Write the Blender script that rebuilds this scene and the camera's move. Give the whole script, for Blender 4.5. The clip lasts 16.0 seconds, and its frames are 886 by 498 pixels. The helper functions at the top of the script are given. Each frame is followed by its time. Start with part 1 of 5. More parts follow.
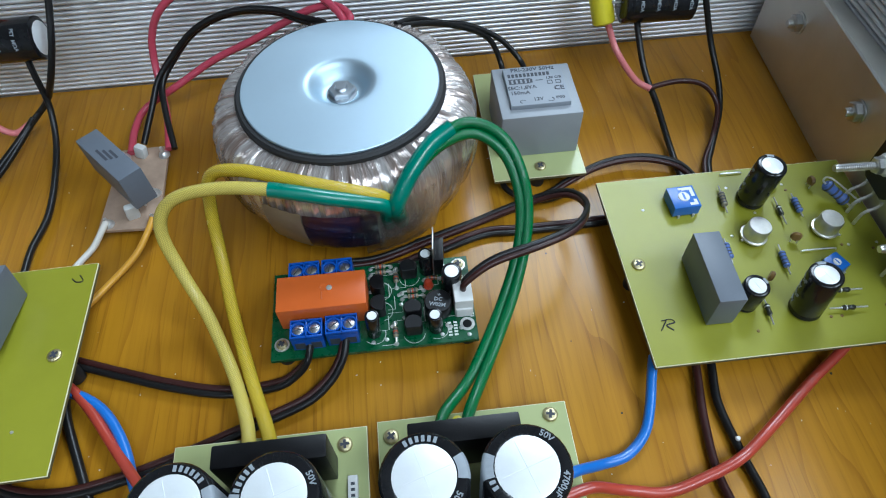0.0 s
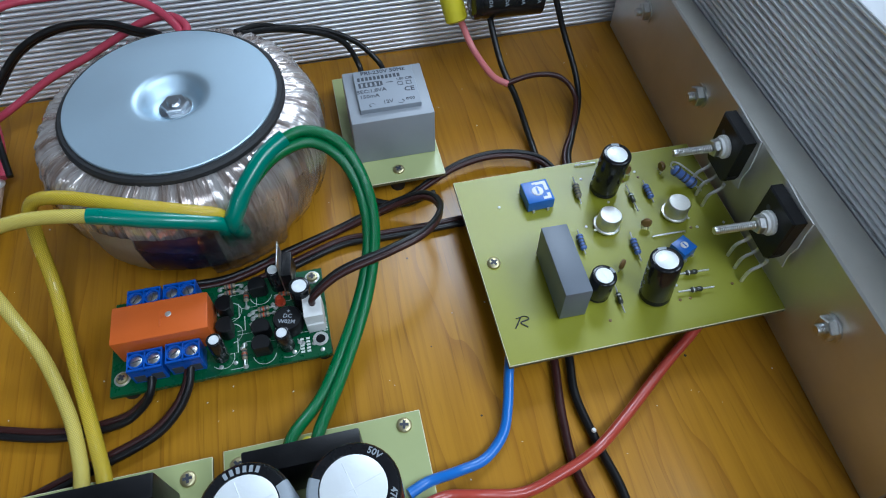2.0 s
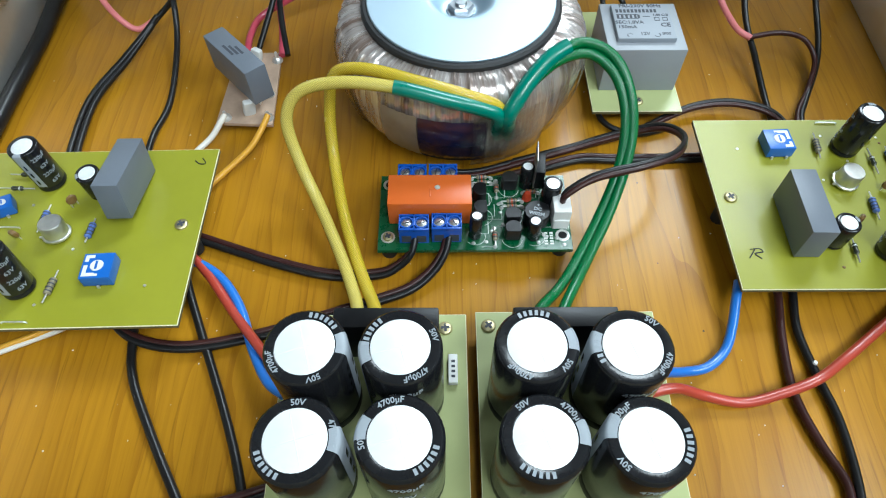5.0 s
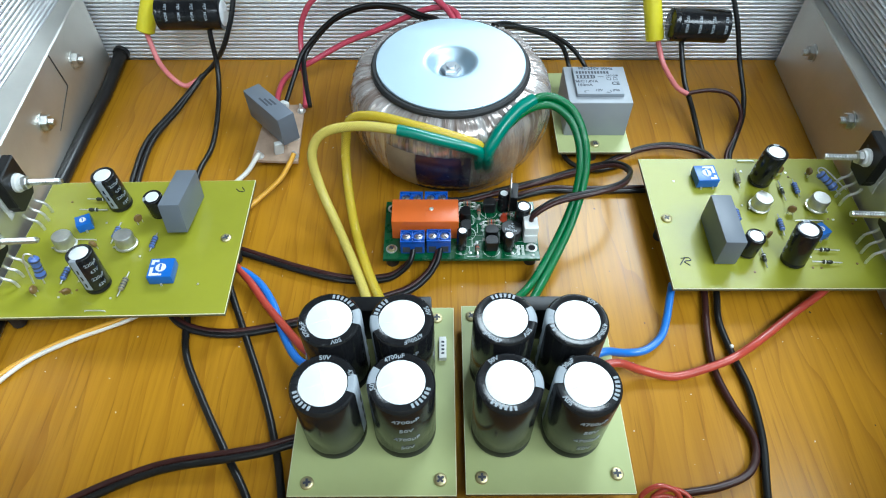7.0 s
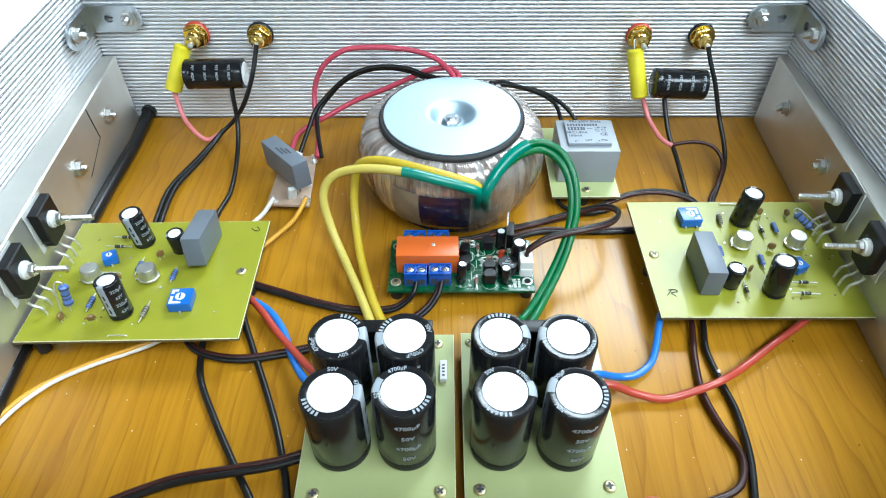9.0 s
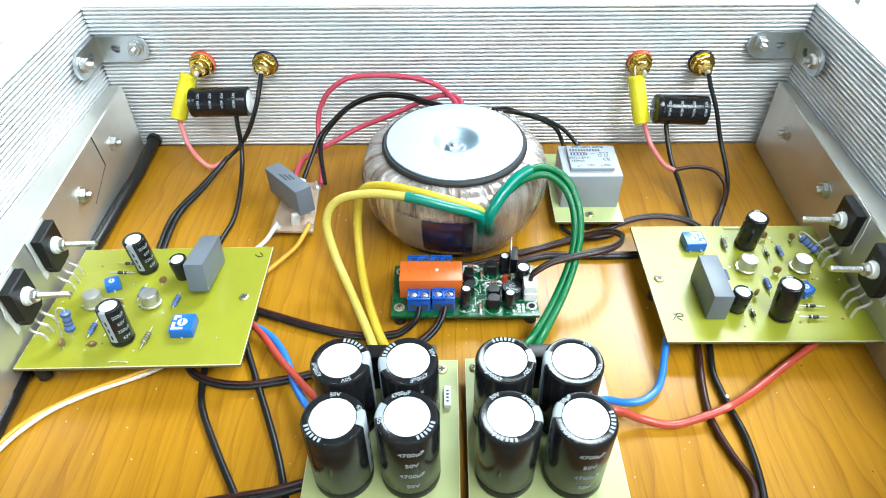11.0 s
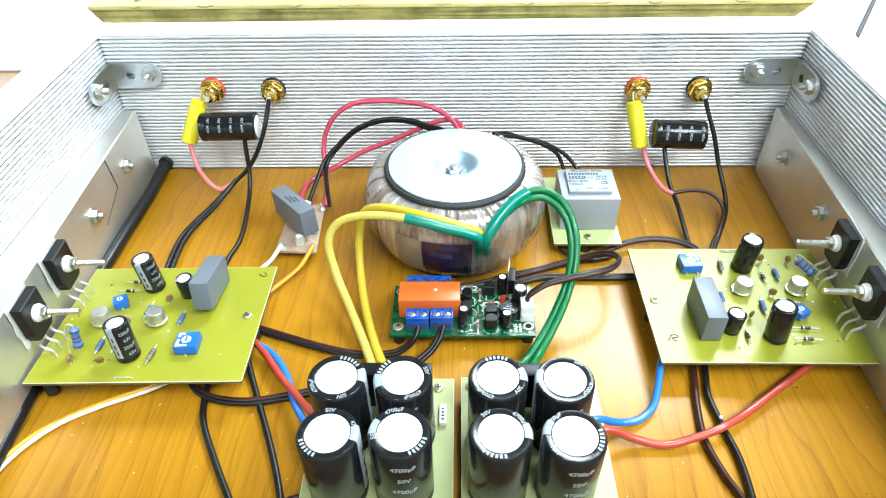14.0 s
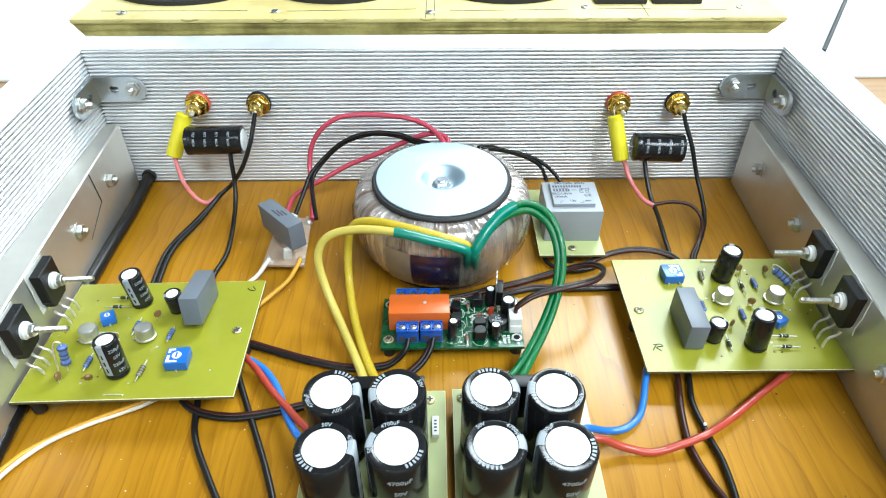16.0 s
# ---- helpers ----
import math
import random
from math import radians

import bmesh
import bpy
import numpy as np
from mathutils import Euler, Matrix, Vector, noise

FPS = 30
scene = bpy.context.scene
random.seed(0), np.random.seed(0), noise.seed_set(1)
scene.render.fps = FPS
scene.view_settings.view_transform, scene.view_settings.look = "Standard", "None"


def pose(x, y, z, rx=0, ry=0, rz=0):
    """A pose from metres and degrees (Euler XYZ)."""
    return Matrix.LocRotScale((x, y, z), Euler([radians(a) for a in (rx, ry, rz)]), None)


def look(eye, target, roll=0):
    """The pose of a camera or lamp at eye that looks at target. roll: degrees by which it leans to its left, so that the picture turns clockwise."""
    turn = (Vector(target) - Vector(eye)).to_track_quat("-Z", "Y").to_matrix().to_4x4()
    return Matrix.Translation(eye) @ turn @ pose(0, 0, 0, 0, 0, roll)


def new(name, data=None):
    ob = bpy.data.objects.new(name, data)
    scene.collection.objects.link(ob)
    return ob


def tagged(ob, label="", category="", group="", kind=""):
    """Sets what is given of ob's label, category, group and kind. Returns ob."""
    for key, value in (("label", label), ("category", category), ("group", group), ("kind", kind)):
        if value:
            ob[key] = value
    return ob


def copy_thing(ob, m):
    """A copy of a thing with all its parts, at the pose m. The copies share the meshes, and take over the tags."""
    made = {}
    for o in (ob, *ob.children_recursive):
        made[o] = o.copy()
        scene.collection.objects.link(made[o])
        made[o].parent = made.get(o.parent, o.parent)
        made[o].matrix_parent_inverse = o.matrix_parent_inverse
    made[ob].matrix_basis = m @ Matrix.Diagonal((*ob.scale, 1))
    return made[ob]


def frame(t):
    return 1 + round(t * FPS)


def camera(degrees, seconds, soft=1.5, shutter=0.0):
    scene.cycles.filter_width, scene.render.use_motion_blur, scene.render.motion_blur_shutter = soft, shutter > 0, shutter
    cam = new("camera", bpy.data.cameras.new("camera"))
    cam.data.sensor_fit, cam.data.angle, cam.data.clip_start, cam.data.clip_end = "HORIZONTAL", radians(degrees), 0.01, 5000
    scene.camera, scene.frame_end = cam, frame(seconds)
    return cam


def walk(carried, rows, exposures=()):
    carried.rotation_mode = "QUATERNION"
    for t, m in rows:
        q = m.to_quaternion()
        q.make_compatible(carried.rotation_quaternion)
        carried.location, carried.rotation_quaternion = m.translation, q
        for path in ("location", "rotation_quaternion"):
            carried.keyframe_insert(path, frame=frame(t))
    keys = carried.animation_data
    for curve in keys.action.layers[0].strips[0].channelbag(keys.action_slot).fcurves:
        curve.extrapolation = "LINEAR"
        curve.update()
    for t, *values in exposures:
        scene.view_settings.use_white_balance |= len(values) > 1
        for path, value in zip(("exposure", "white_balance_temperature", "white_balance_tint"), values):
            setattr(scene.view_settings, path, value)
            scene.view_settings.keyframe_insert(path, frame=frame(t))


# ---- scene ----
cam = camera(68.5, 16.0, 1.1)
EXPOSURES = [(0.0, -1.29, 5400, 3), (0.5, -1.15, 5400, 3), (1.5, -1.50, 5300, 5), (3.0, -1.47, 5250, 6), (3.6, -1.18, 5500, 3), (4.0, -0.76, 5800, 0), (6.3, -1.00, 5600, 0), (7.0, -0.80, 5550, -1),
             (8.5, -0.53, 5550, -1), (9.5, -0.40, 5650, -1), (12.0, 0.03, 5900, -1), (13.5, 0.05, 5900, -1), (15.0, -0.07, 5900, 0), (16.0, -0.37, 5900, 0)]
PATH = [
    (0, (0.02005, -0.17985, 0.1961), (0.02455, -0.12225, 0.11445), -2.2),
    (0.5, (0.0295, -0.1784, 0.1932), (0.03665, -0.12105, 0.1116), -1.5),
    (1, (0.03835, -0.17925, 0.1926), (0.04745, -0.12245, 0.1108), -1.2),
    (1.5, (0.04785, -0.1795, 0.1916), (0.0587, -0.123, 0.10985), -0.8),
    (2, (0.05125, -0.1795, 0.1926), (0.0641, -0.1233, 0.1109), 0.2),
    (2.5, (0.05255, -0.1803, 0.1919), (0.0656, -0.12435, 0.11005), 0.1),
    (3, (0.04555, -0.1793, 0.19295), (0.05775, -0.1236, 0.1108), 0.3),
    (3.5, (0.02165, -0.1817, 0.19345), (0.02805, -0.12565, 0.1109), -1.3),
    (4, (5e-05, -0.1894, 0.18955), (0.00215, -0.1339, 0.1064), -1.0),
    (4.2, (-0.00235, -0.1934, 0.18865), (-0.00135, -0.13865, 0.105), -1.2),
    (6.3, (-0.0093, -0.23065, 0.216), (-0.0088, -0.17305, 0.13425), 0.8),
    (6.5, (-0.00785, -0.23745, 0.2202), (-0.00735, -0.1781, 0.13975), 0.6),
    (7, (-0.00485, -0.25075, 0.22785), (-0.0042, -0.189, 0.14915), 0.4),
    (7.5, (-0.00285, -0.26235, 0.2322), (-0.00245, -0.19815, 0.15555), 0.4),
    (8, (-0.0021, -0.2726, 0.2343), (-0.00235, -0.20655, 0.15925), -0.3),
    (8.5, (-0.0015, -0.2767, 0.23435), (-0.0015, -0.2087, 0.161), -0.4),
    (9, (-0.0031, -0.27725, 0.22975), (-0.00325, -0.20675, 0.15885), -0.1),
    (9.5, (-0.0032, -0.2759, 0.227), (-0.0039, -0.20395, 0.15755), -0.8),
    (9.7, (-0.00215, -0.2757, 0.22655), (-0.00285, -0.20275, 0.15815), -0.8),
    (12, (-0.0054, -0.2797, 0.2292), (-0.0059, -0.20565, 0.162), -0.4),
    (12.5, (-0.00615, -0.2795, 0.23), (-0.0069, -0.2051, 0.1632), -0.7),
    (13, (-0.0044, -0.27975, 0.2297), (-0.00475, -0.2054, 0.16285), -0.6),
    (13.5, (-0.00425, -0.27855, 0.23055), (-0.00525, -0.2041, 0.16375), -0.9),
    (14, (0.0036, -0.2836, 0.23085), (0.00095, -0.2076, 0.16595), -1.3),
    (14.5, (0.0075, -0.28685, 0.22925), (0.00405, -0.21045, 0.1649), -1.2),
    (15, (-0.0081, -0.2822, 0.23115), (-0.008, -0.20655, 0.16575), -0.4),
    (15.5, (-0.0122, -0.2824, 0.23225), (-0.00855, -0.20545, 0.1685), 0.6),
    (16, (-0.00275, -0.285, 0.23585), (-0.0016, -0.20825, 0.1717), 0.1),
]
walk(cam, [(t, look(e, g, r)) for t, e, g, r in PATH], EXPOSURES)

# ---- light ----
world = bpy.data.worlds.new("world")
scene.world = world
world.use_nodes = True
world.node_tree.nodes["Background"].inputs[0].default_value = (0.75, 0.85, 1.0, 1)
world.node_tree.nodes["Background"].inputs[1].default_value = 0.25


def area_lamp(name, eye, target, sx, sy, watts, colour):
    data = bpy.data.lights.new(name, "AREA")
    data.shape, data.size, data.size_y, data.energy, data.color = "RECTANGLE", sx, sy, watts, colour
    ob = new(name, data)
    ob.matrix_world = look(eye, target)
    return ob


area_lamp("ceiling_lamp_back", (0.70, 1.42, 1.66), (0.70, 1.42, 0), 0.84, 0.86, 95, (0.95, 0.98, 1.0))
area_lamp("ceiling_lamp_front", (1.45, -0.5, 1.62), (1.2, -0.4, 0), 1.1, 0.8, 70, (0.96, 0.98, 1.0))
# weak fill added low in front, no known source there
area_lamp("window_daylight", (-0.4, -2.25, 0.85), (-0.3, 0, 0.3), 1.0, 0.9, 4, (0.80, 0.90, 1.0))
# added fill, not a known window: brightens the ribs of the right panel
area_lamp("window_north_west", (-1.55, 2.28, 0.75), (-1.0, 0, 0.4), 1.4, 1.2, 56, (0.86, 0.94, 1.0))
# its added counterpart, lifts the sheen on the left panel
area_lamp("window_north_east", (1.5, 2.28, 0.75), (1.0, 0, 0.4), 1.2, 1.2, 28, (0.86, 0.94, 1.0))
area_lamp("tube_lamp_left", (-0.78, -1.6, 1.62), (-0.78, -1.6, 0), 0.30, 0.9, 20, (0.96, 0.98, 1.0))
area_lamp("ceiling_panel_right", (0.42, -1.1, 1.64), (0.42, -1.1, 0), 0.56, 0.8, 46, (0.96, 0.98, 1.0))

# ---- helpers of this scene: all lengths below are millimetres ----
MM = 0.001
RNG = random.Random(7)


def part(name, bm, material, parent=None, label="", smooth=True, at=None):
    """Links a bmesh in millimetres as one mesh object, under a thing or a part."""
    bmesh.ops.scale(bm, vec=(MM, MM, MM), verts=bm.verts)
    bmesh.ops.recalc_face_normals(bm, faces=bm.faces)
    me = bpy.data.meshes.new(name)
    bm.to_mesh(me)
    bm.free()
    me.materials.append(material)
    if smooth:
        me.shade_smooth()
        me.set_sharp_from_angle(angle=radians(38))
    ob = new(name, me)
    ob.parent = parent
    if at is not None:
        ob.matrix_basis = at
    if label:
        ob["label"] = label
    return ob


def mpose(x, y, z, rx=0, ry=0, rz=0):
    return pose(x * MM, y * MM, z * MM, rx, ry, rz)


def thing(name, m, label, category, group="", kind=""):
    ob = new(name)
    ob.empty_display_size = 0.005
    ob.matrix_basis = m
    return tagged(ob, label, category, group, kind)


def box(x0, x1, y0, y1, z0, z1, bevel=0.0, segments=2, bm=None):
    bm = bm or bmesh.new()
    v = [bm.verts.new((x, y, z)) for z in (z0, z1) for y in (y0, y1) for x in (x0, x1)]
    fs = [bm.faces.new([v[i] for i in f]) for f in ((0, 1, 3, 2), (4, 6, 7, 5), (0, 4, 5, 1), (2, 3, 7, 6), (0, 2, 6, 4), (1, 5, 7, 3))]
    if bevel:
        es = {e for f in fs for e in f.edges}
        bmesh.ops.bevel(bm, geom=list(es), offset=bevel, segments=segments, affect="EDGES", profile=0.6)
    return bm


def lathe(profile, steps=32, axis="z", bm=None, m=None):
    """Turns (radius, height) pairs about an axis; closes at radius 0."""
    bm = bm or bmesh.new()
    rings = []
    for r, h in profile:
        if r < 1e-6:
            rings.append([bm.verts.new((0, 0, h))])
        else:
            rings.append([bm.verts.new((r * math.cos(a), r * math.sin(a), h)) for a in (2 * math.pi * i / steps for i in range(steps))])
    for a, b in zip(rings, rings[1:]):
        for i in range(steps):
            j = (i + 1) % steps
            if len(a) == 1 and len(b) == 1:
                continue
            if len(a) == 1:
                bm.faces.new((a[0], b[i], b[j]))
            elif len(b) == 1:
                bm.faces.new((a[i], a[j], b[0]))
            else:
                bm.faces.new((a[i], a[j], b[j], b[i]))
    turn = {"z": Matrix(), "x": pose(0, 0, 0, 0, 90, 0), "y": pose(0, 0, 0, -90, 0, 0)}[axis]
    bmesh.ops.transform(bm, matrix=(m or Matrix()) @ turn, verts=[v for r in rings for v in r])
    return bm


def prism(points, z0, z1, bm=None, bevel=0.0):
    bm = bm or bmesh.new()
    lo = [bm.verts.new((x, y, z0)) for x, y in points]
    hi = [bm.verts.new((x, y, z1)) for x, y in points]
    n = len(points)
    fs = [bm.faces.new(lo[::-1]), bm.faces.new(hi)] + [bm.faces.new((lo[i], lo[(i + 1) % n], hi[(i + 1) % n], hi[i])) for i in range(n)]
    if bevel:
        bmesh.ops.bevel(bm, geom=list({e for f in fs[:2] for e in f.edges}), offset=bevel, segments=1, affect="EDGES")
    return bm


def regular(n, r, turn=0.0):
    return [(r * math.cos(2 * math.pi * i / n + turn), r * math.sin(2 * math.pi * i / n + turn)) for i in range(n)]


def spline(points, per=8):
    """Centripetal-like smooth line through the points."""
    p = [Vector(q) for q in points]
    p = [2 * p[0] - p[1]] + p + [2 * p[-1] - p[-2]]
    out = []
    for i in range(1, len(p) - 2):
        a, b, c, d = p[i - 1:i + 3]
        for k in range(per):
            t = k / per
            out.append(0.5 * (2 * b + (c - a) * t + (2 * a - 5 * b + 4 * c - d) * t * t + (3 * b - a - 3 * c + d) * t ** 3))
    return out + [p[-2]]


def tube(points, radius, sides=10, per=8, bm=None, flat=None, taper=None):
    """A round wire along a smooth line; flat: a second radius across."""
    bm = bm or bmesh.new()
    uv = bm.loops.layers.uv.verify()
    line = spline(points, per) if per > 1 else [Vector(q) for q in points]
    up, rings, run = None, [], [0.0]
    for p, q in zip(line, line[1:]):
        run.append(run[-1] + (q - p).length)
    for i, q in enumerate(line):
        way = (line[min(i + 1, len(line) - 1)] - line[max(i - 1, 0)]).normalized()
        if up is None:
            up = way.orthogonal().normalized()
        up = (up - way * up.dot(way)).normalized()
        side = way.cross(up)
        r = radius * (taper(i / (len(line) - 1)) if taper else 1)
        rings.append([bm.verts.new(q + up * math.cos(a) * r + side * math.sin(a) * (flat or r)) for a in (2 * math.pi * k / sides for k in range(sides))])
    for i, (a, b) in enumerate(zip(rings, rings[1:])):
        for k in range(sides):
            f = bm.faces.new((a[k], a[(k + 1) % sides], b[(k + 1) % sides], b[k]))
            for loop, (u, v) in zip(f.loops, ((k, i), (k + 1, i), (k + 1, i + 1), (k, i + 1))):
                loop[uv].uv = (u / sides, run[v])
    bm.faces.new(rings[0][::-1])
    bm.faces.new(rings[-1])
    return bm


def ribbon(points, width, z, bm=None, lift=0.15):
    """A pen stroke lying flat at height z."""
    return tube([(x, y, z) for x, y in points], lift, sides=6, per=4, flat=width / 2, bm=bm)


def text_bm(words, size, turn=None, bend=None):
    """Raised lettering in the built-in font, centred, in millimetres; bend: wraps it round a cylinder of that radius (standing on z)."""
    cu = bpy.data.curves.new("lettering", "FONT")
    cu.body, cu.size, cu.align_x, cu.align_y, cu.extrude, cu.offset, cu.resolution_u = words, size, "CENTER", "CENTER", 0.04, size * 0.018, 2
    ob = bpy.data.objects.new("lettering", cu)
    scene.collection.objects.link(ob)
    bpy.context.view_layer.update()
    me = bpy.data.meshes.new_from_object(ob.evaluated_get(bpy.context.evaluated_depsgraph_get()))
    bm = bmesh.new()
    bm.from_mesh(me)
    bpy.data.objects.remove(ob)
    bpy.data.curves.remove(cu)
    bpy.data.meshes.remove(me)
    if bend:
        for v in bm.verts:
            a, r = v.co.x / bend, bend + v.co.z
            v.co = Vector((r * math.sin(a), -r * math.cos(a), v.co.y))
    if turn is not None:
        bmesh.ops.transform(bm, matrix=turn, verts=bm.verts)
    return bm


def arc_text(words, size, radius):
    """Flat lettering bent round a ring, reading clockwise at the top."""
    bm = text_bm(words, size)
    for v in bm.verts:
        a, r = v.co.x / radius, radius + v.co.y
        v.co = Vector((r * math.sin(a), r * math.cos(a), v.co.z))
    return bm


# ---- materials ----
def material(name, colour, rough=0.5, metal=0.0, spots=0.0, scale=40.0, bump=0.0, bump_scale=600.0, rough_var=0.1, coat=0.0, alpha=1.0, transmission=0.0, second=None, spec=0.5):
    mat = bpy.data.materials.new(name)
    mat.use_nodes = True
    nt = mat.node_tree
    n, link = nt.nodes, nt.links.new
    b = n["Principled BSDF"]
    b.inputs["Metallic"].default_value, b.inputs["Roughness"].default_value = metal, rough
    b.inputs["Coat Weight"].default_value, b.inputs["Coat Roughness"].default_value = coat, 0.08
    b.inputs["Transmission Weight"].default_value = transmission
    b.inputs["Specular IOR Level"].default_value = spec
    tc = n.new("ShaderNodeTexCoord")
    n1 = n.new("ShaderNodeTexNoise")
    n1.inputs["Scale"].default_value, n1.inputs["Detail"].default_value, n1.inputs["Roughness"].default_value = scale, 6, 0.62
    link(tc.outputs["Object"], n1.inputs["Vector"])
    mix = n.new("ShaderNodeMix")
    mix.data_type = "RGBA"
    dark = second or tuple(c * (1 - spots) for c in colour)
    mix.inputs["A"].default_value, mix.inputs["B"].default_value = (*dark, 1), (*colour, 1)
    ramp = n.new("ShaderNodeMapRange")
    ramp.inputs["From Min"].default_value, ramp.inputs["From Max"].default_value = 0.35, 0.62
    link(n1.outputs["Fac"], ramp.inputs["Value"])
    link(ramp.outputs["Result"], mix.inputs["Factor"])
    link(mix.outputs["Result"], b.inputs["Base Color"])
    n2 = n.new("ShaderNodeTexNoise")
    n2.inputs["Scale"].default_value, n2.inputs["Detail"].default_value = bump_scale, 4
    link(tc.outputs["Object"], n2.inputs["Vector"])
    rr = n.new("ShaderNodeMapRange")
    rr.inputs["To Min"].default_value, rr.inputs["To Max"].default_value = max(0.02, rough - rough_var), min(1, rough + rough_var)
    link(n1.outputs["Fac"], rr.inputs["Value"])
    link(rr.outputs["Result"], b.inputs["Roughness"])
    if bump:
        bp = n.new("ShaderNodeBump")
        bp.inputs["Strength"].default_value, bp.inputs["Distance"].default_value = bump, 0.0004
        link(n2.outputs["Fac"], bp.inputs["Height"])
        link(bp.outputs["Normal"], b.inputs["Normal"])
    if alpha < 1:
        b.inputs["Alpha"].default_value = alpha
    return mat


def wood_material(name, pale, mid, dark, rough, along="y", scale=1.0, coat=0.15):
    """Varnished softwood: dark growth lines that waver along the grain, broad tone bands, short pores, thin clear coat."""
    mat = bpy.data.materials.new(name)
    mat.use_nodes = True
    nt = mat.node_tree
    n, link = nt.nodes, nt.links.new
    b = n["Principled BSDF"]
    tc = n.new("ShaderNodeTexCoord")

    def stretched(k):
        mp = n.new("ShaderNodeMapping")
        mp.inputs["Scale"].default_value = (scale, k * scale, scale) if along == "y" else (k * scale, scale, scale)
        mp.inputs["Rotation"].default_value = (0, 0, 0.03)
        link(tc.outputs["Object"], mp.inputs["Vector"])
        return mp

    def noise_node(mp, sc, detail, rg=0.5):
        t = n.new("ShaderNodeTexNoise")
        t.inputs["Scale"].default_value, t.inputs["Detail"].default_value, t.inputs["Roughness"].default_value = sc, detail, rg
        link(mp.outputs["Vector"], t.inputs["Vector"])
        return t

    def spread(out, lo, hi, a=0.0, z=1.0):
        m = n.new("ShaderNodeMapRange")
        m.inputs["From Min"].default_value, m.inputs["From Max"].default_value = lo, hi
        m.inputs["To Min"].default_value, m.inputs["To Max"].default_value = a, z
        link(out, m.inputs["Value"])
        return m.outputs["Result"]

    def blend(kind, fac, a, c):
        m = n.new("ShaderNodeMix")
        m.data_type, m.blend_type = "RGBA", kind
        if isinstance(fac, float):
            m.inputs["Factor"].default_value = fac
        else:
            link(fac, m.inputs["Factor"])
        for key, val in (("A", a), ("B", c)):
            if isinstance(val, tuple):
                m.inputs[key].default_value = (*val, 1)
            else:
                link(val, m.inputs[key])
        return m.outputs["Result"]

    long1, long2 = stretched(0.10), stretched(0.22)
    broad = noise_node(long1, 26, 3)
    wave = n.new("ShaderNodeTexWave")
    wave.wave_type, wave.bands_direction, wave.wave_profile = "BANDS", "X" if along == "y" else "Y", "SAW"
    wave.inputs["Scale"].default_value, wave.inputs["Distortion"].default_value = 34.0, 17.0
    wave.inputs["Detail"].default_value, wave.inputs["Detail Scale"].default_value, wave.inputs["Detail Roughness"].default_value = 3.0, 0.62, 0.5
    link(long2.outputs["Vector"], wave.inputs["Vector"])
    pores = noise_node(stretched(0.035), 700, 3, 0.6)
    fibre = noise_node(stretched(0.025), 430, 5, 0.65)
    colour = blend("MIX", spread(broad.outputs["Fac"], 0.35, 0.65), mid, pale)
    colour = blend("MIX", spread(wave.outputs["Fac"], 0.2, 1.0, 0.0, 0.13), colour, dark)
    colour = blend("MIX", spread(wave.outputs["Fac"], 0.84, 0.98, 0.0, 0.31), colour, dark)
    colour = blend("MIX", spread(fibre.outputs["Fac"], 0.42, 0.66, 0.0, 0.29), colour, dark)
    colour = blend("MIX", spread(pores.outputs["Fac"], 0.58, 0.70, 0.0, 0.34), colour, tuple(c * 0.45 for c in dark))
    link(colour, b.inputs["Base Color"])
    link(spread(broad.outputs["Fac"], 0.3, 0.7, rough - 0.05, rough + 0.08), b.inputs["Roughness"])
    b.inputs["Specular IOR Level"].default_value = 0.25
    b.inputs["Coat Weight"].default_value, b.inputs["Coat Roughness"].default_value = coat, 0.21
    bp = n.new("ShaderNodeBump")
    bp.inputs["Strength"].default_value, bp.inputs["Distance"].default_value = 0.15, 0.0003
    link(fibre.outputs["Fac"], bp.inputs["Height"])
    link(bp.outputs["Normal"], b.inputs["Normal"])
    return mat


WOOD = wood_material("varnished_wood", (0.43, 0.208, 0.008), (0.36, 0.166, 0.006), (0.175, 0.06, 0.003), 0.34, coat=0.22)
TABLE_WOOD = wood_material("table_wood", (0.40, 0.26, 0.13), (0.32, 0.19, 0.09), (0.17, 0.095, 0.045), 0.5, "x", 0.4, 0.0)
ALU = material("extruded_aluminium", (0.84, 0.85, 0.86), 0.40, 0.60, 0.10, 25, 0.05, 900)
PLATE = material("dull_aluminium_sheet", (0.70, 0.685, 0.635), 0.42, 0.84, 0.16, 16, 0.1, 700)
ZINC = material("zinc_plated_steel", (0.62, 0.66, 0.70), 0.30, 1.0, 0.2, 60, 0.06, 900)
BOLT = material("bright_bolt_steel", (0.70, 0.70, 0.68), 0.36, 1.0, 0.25, 400, 0.05, 2500)
DISC = material("brushed_zinc_disc", (0.50, 0.62, 0.71), 0.50, 0.90, 0.06, 14, 0.04, 800, rough_var=0.06)
GOLD = material("gold_plated_brass", (0.86, 0.62, 0.18), 0.2, 1.0, 0.2, 200, 0.05, 900)
BRASS = material("yellow_passivated_steel", (0.70, 0.62, 0.36), 0.45, 1.0, 0.25, 500, 0.1, 2500)
SOLDER = material("solder_tin", (0.80, 0.79, 0.76), 0.34, 0.72, 0.25, 700, 0.2, 2000)
FR4 = material("bare_laminate_yellow_green", (0.285, 0.288, 0.016), 0.42, 0.0, 0.14, 22, 0.05, 2200, coat=0.1)
FR4_PALE = material("bare_laminate_pale_green", (0.42, 0.46, 0.20), 0.38, 0.0, 0.10, 22, 0.05, 2200, coat=0.2)
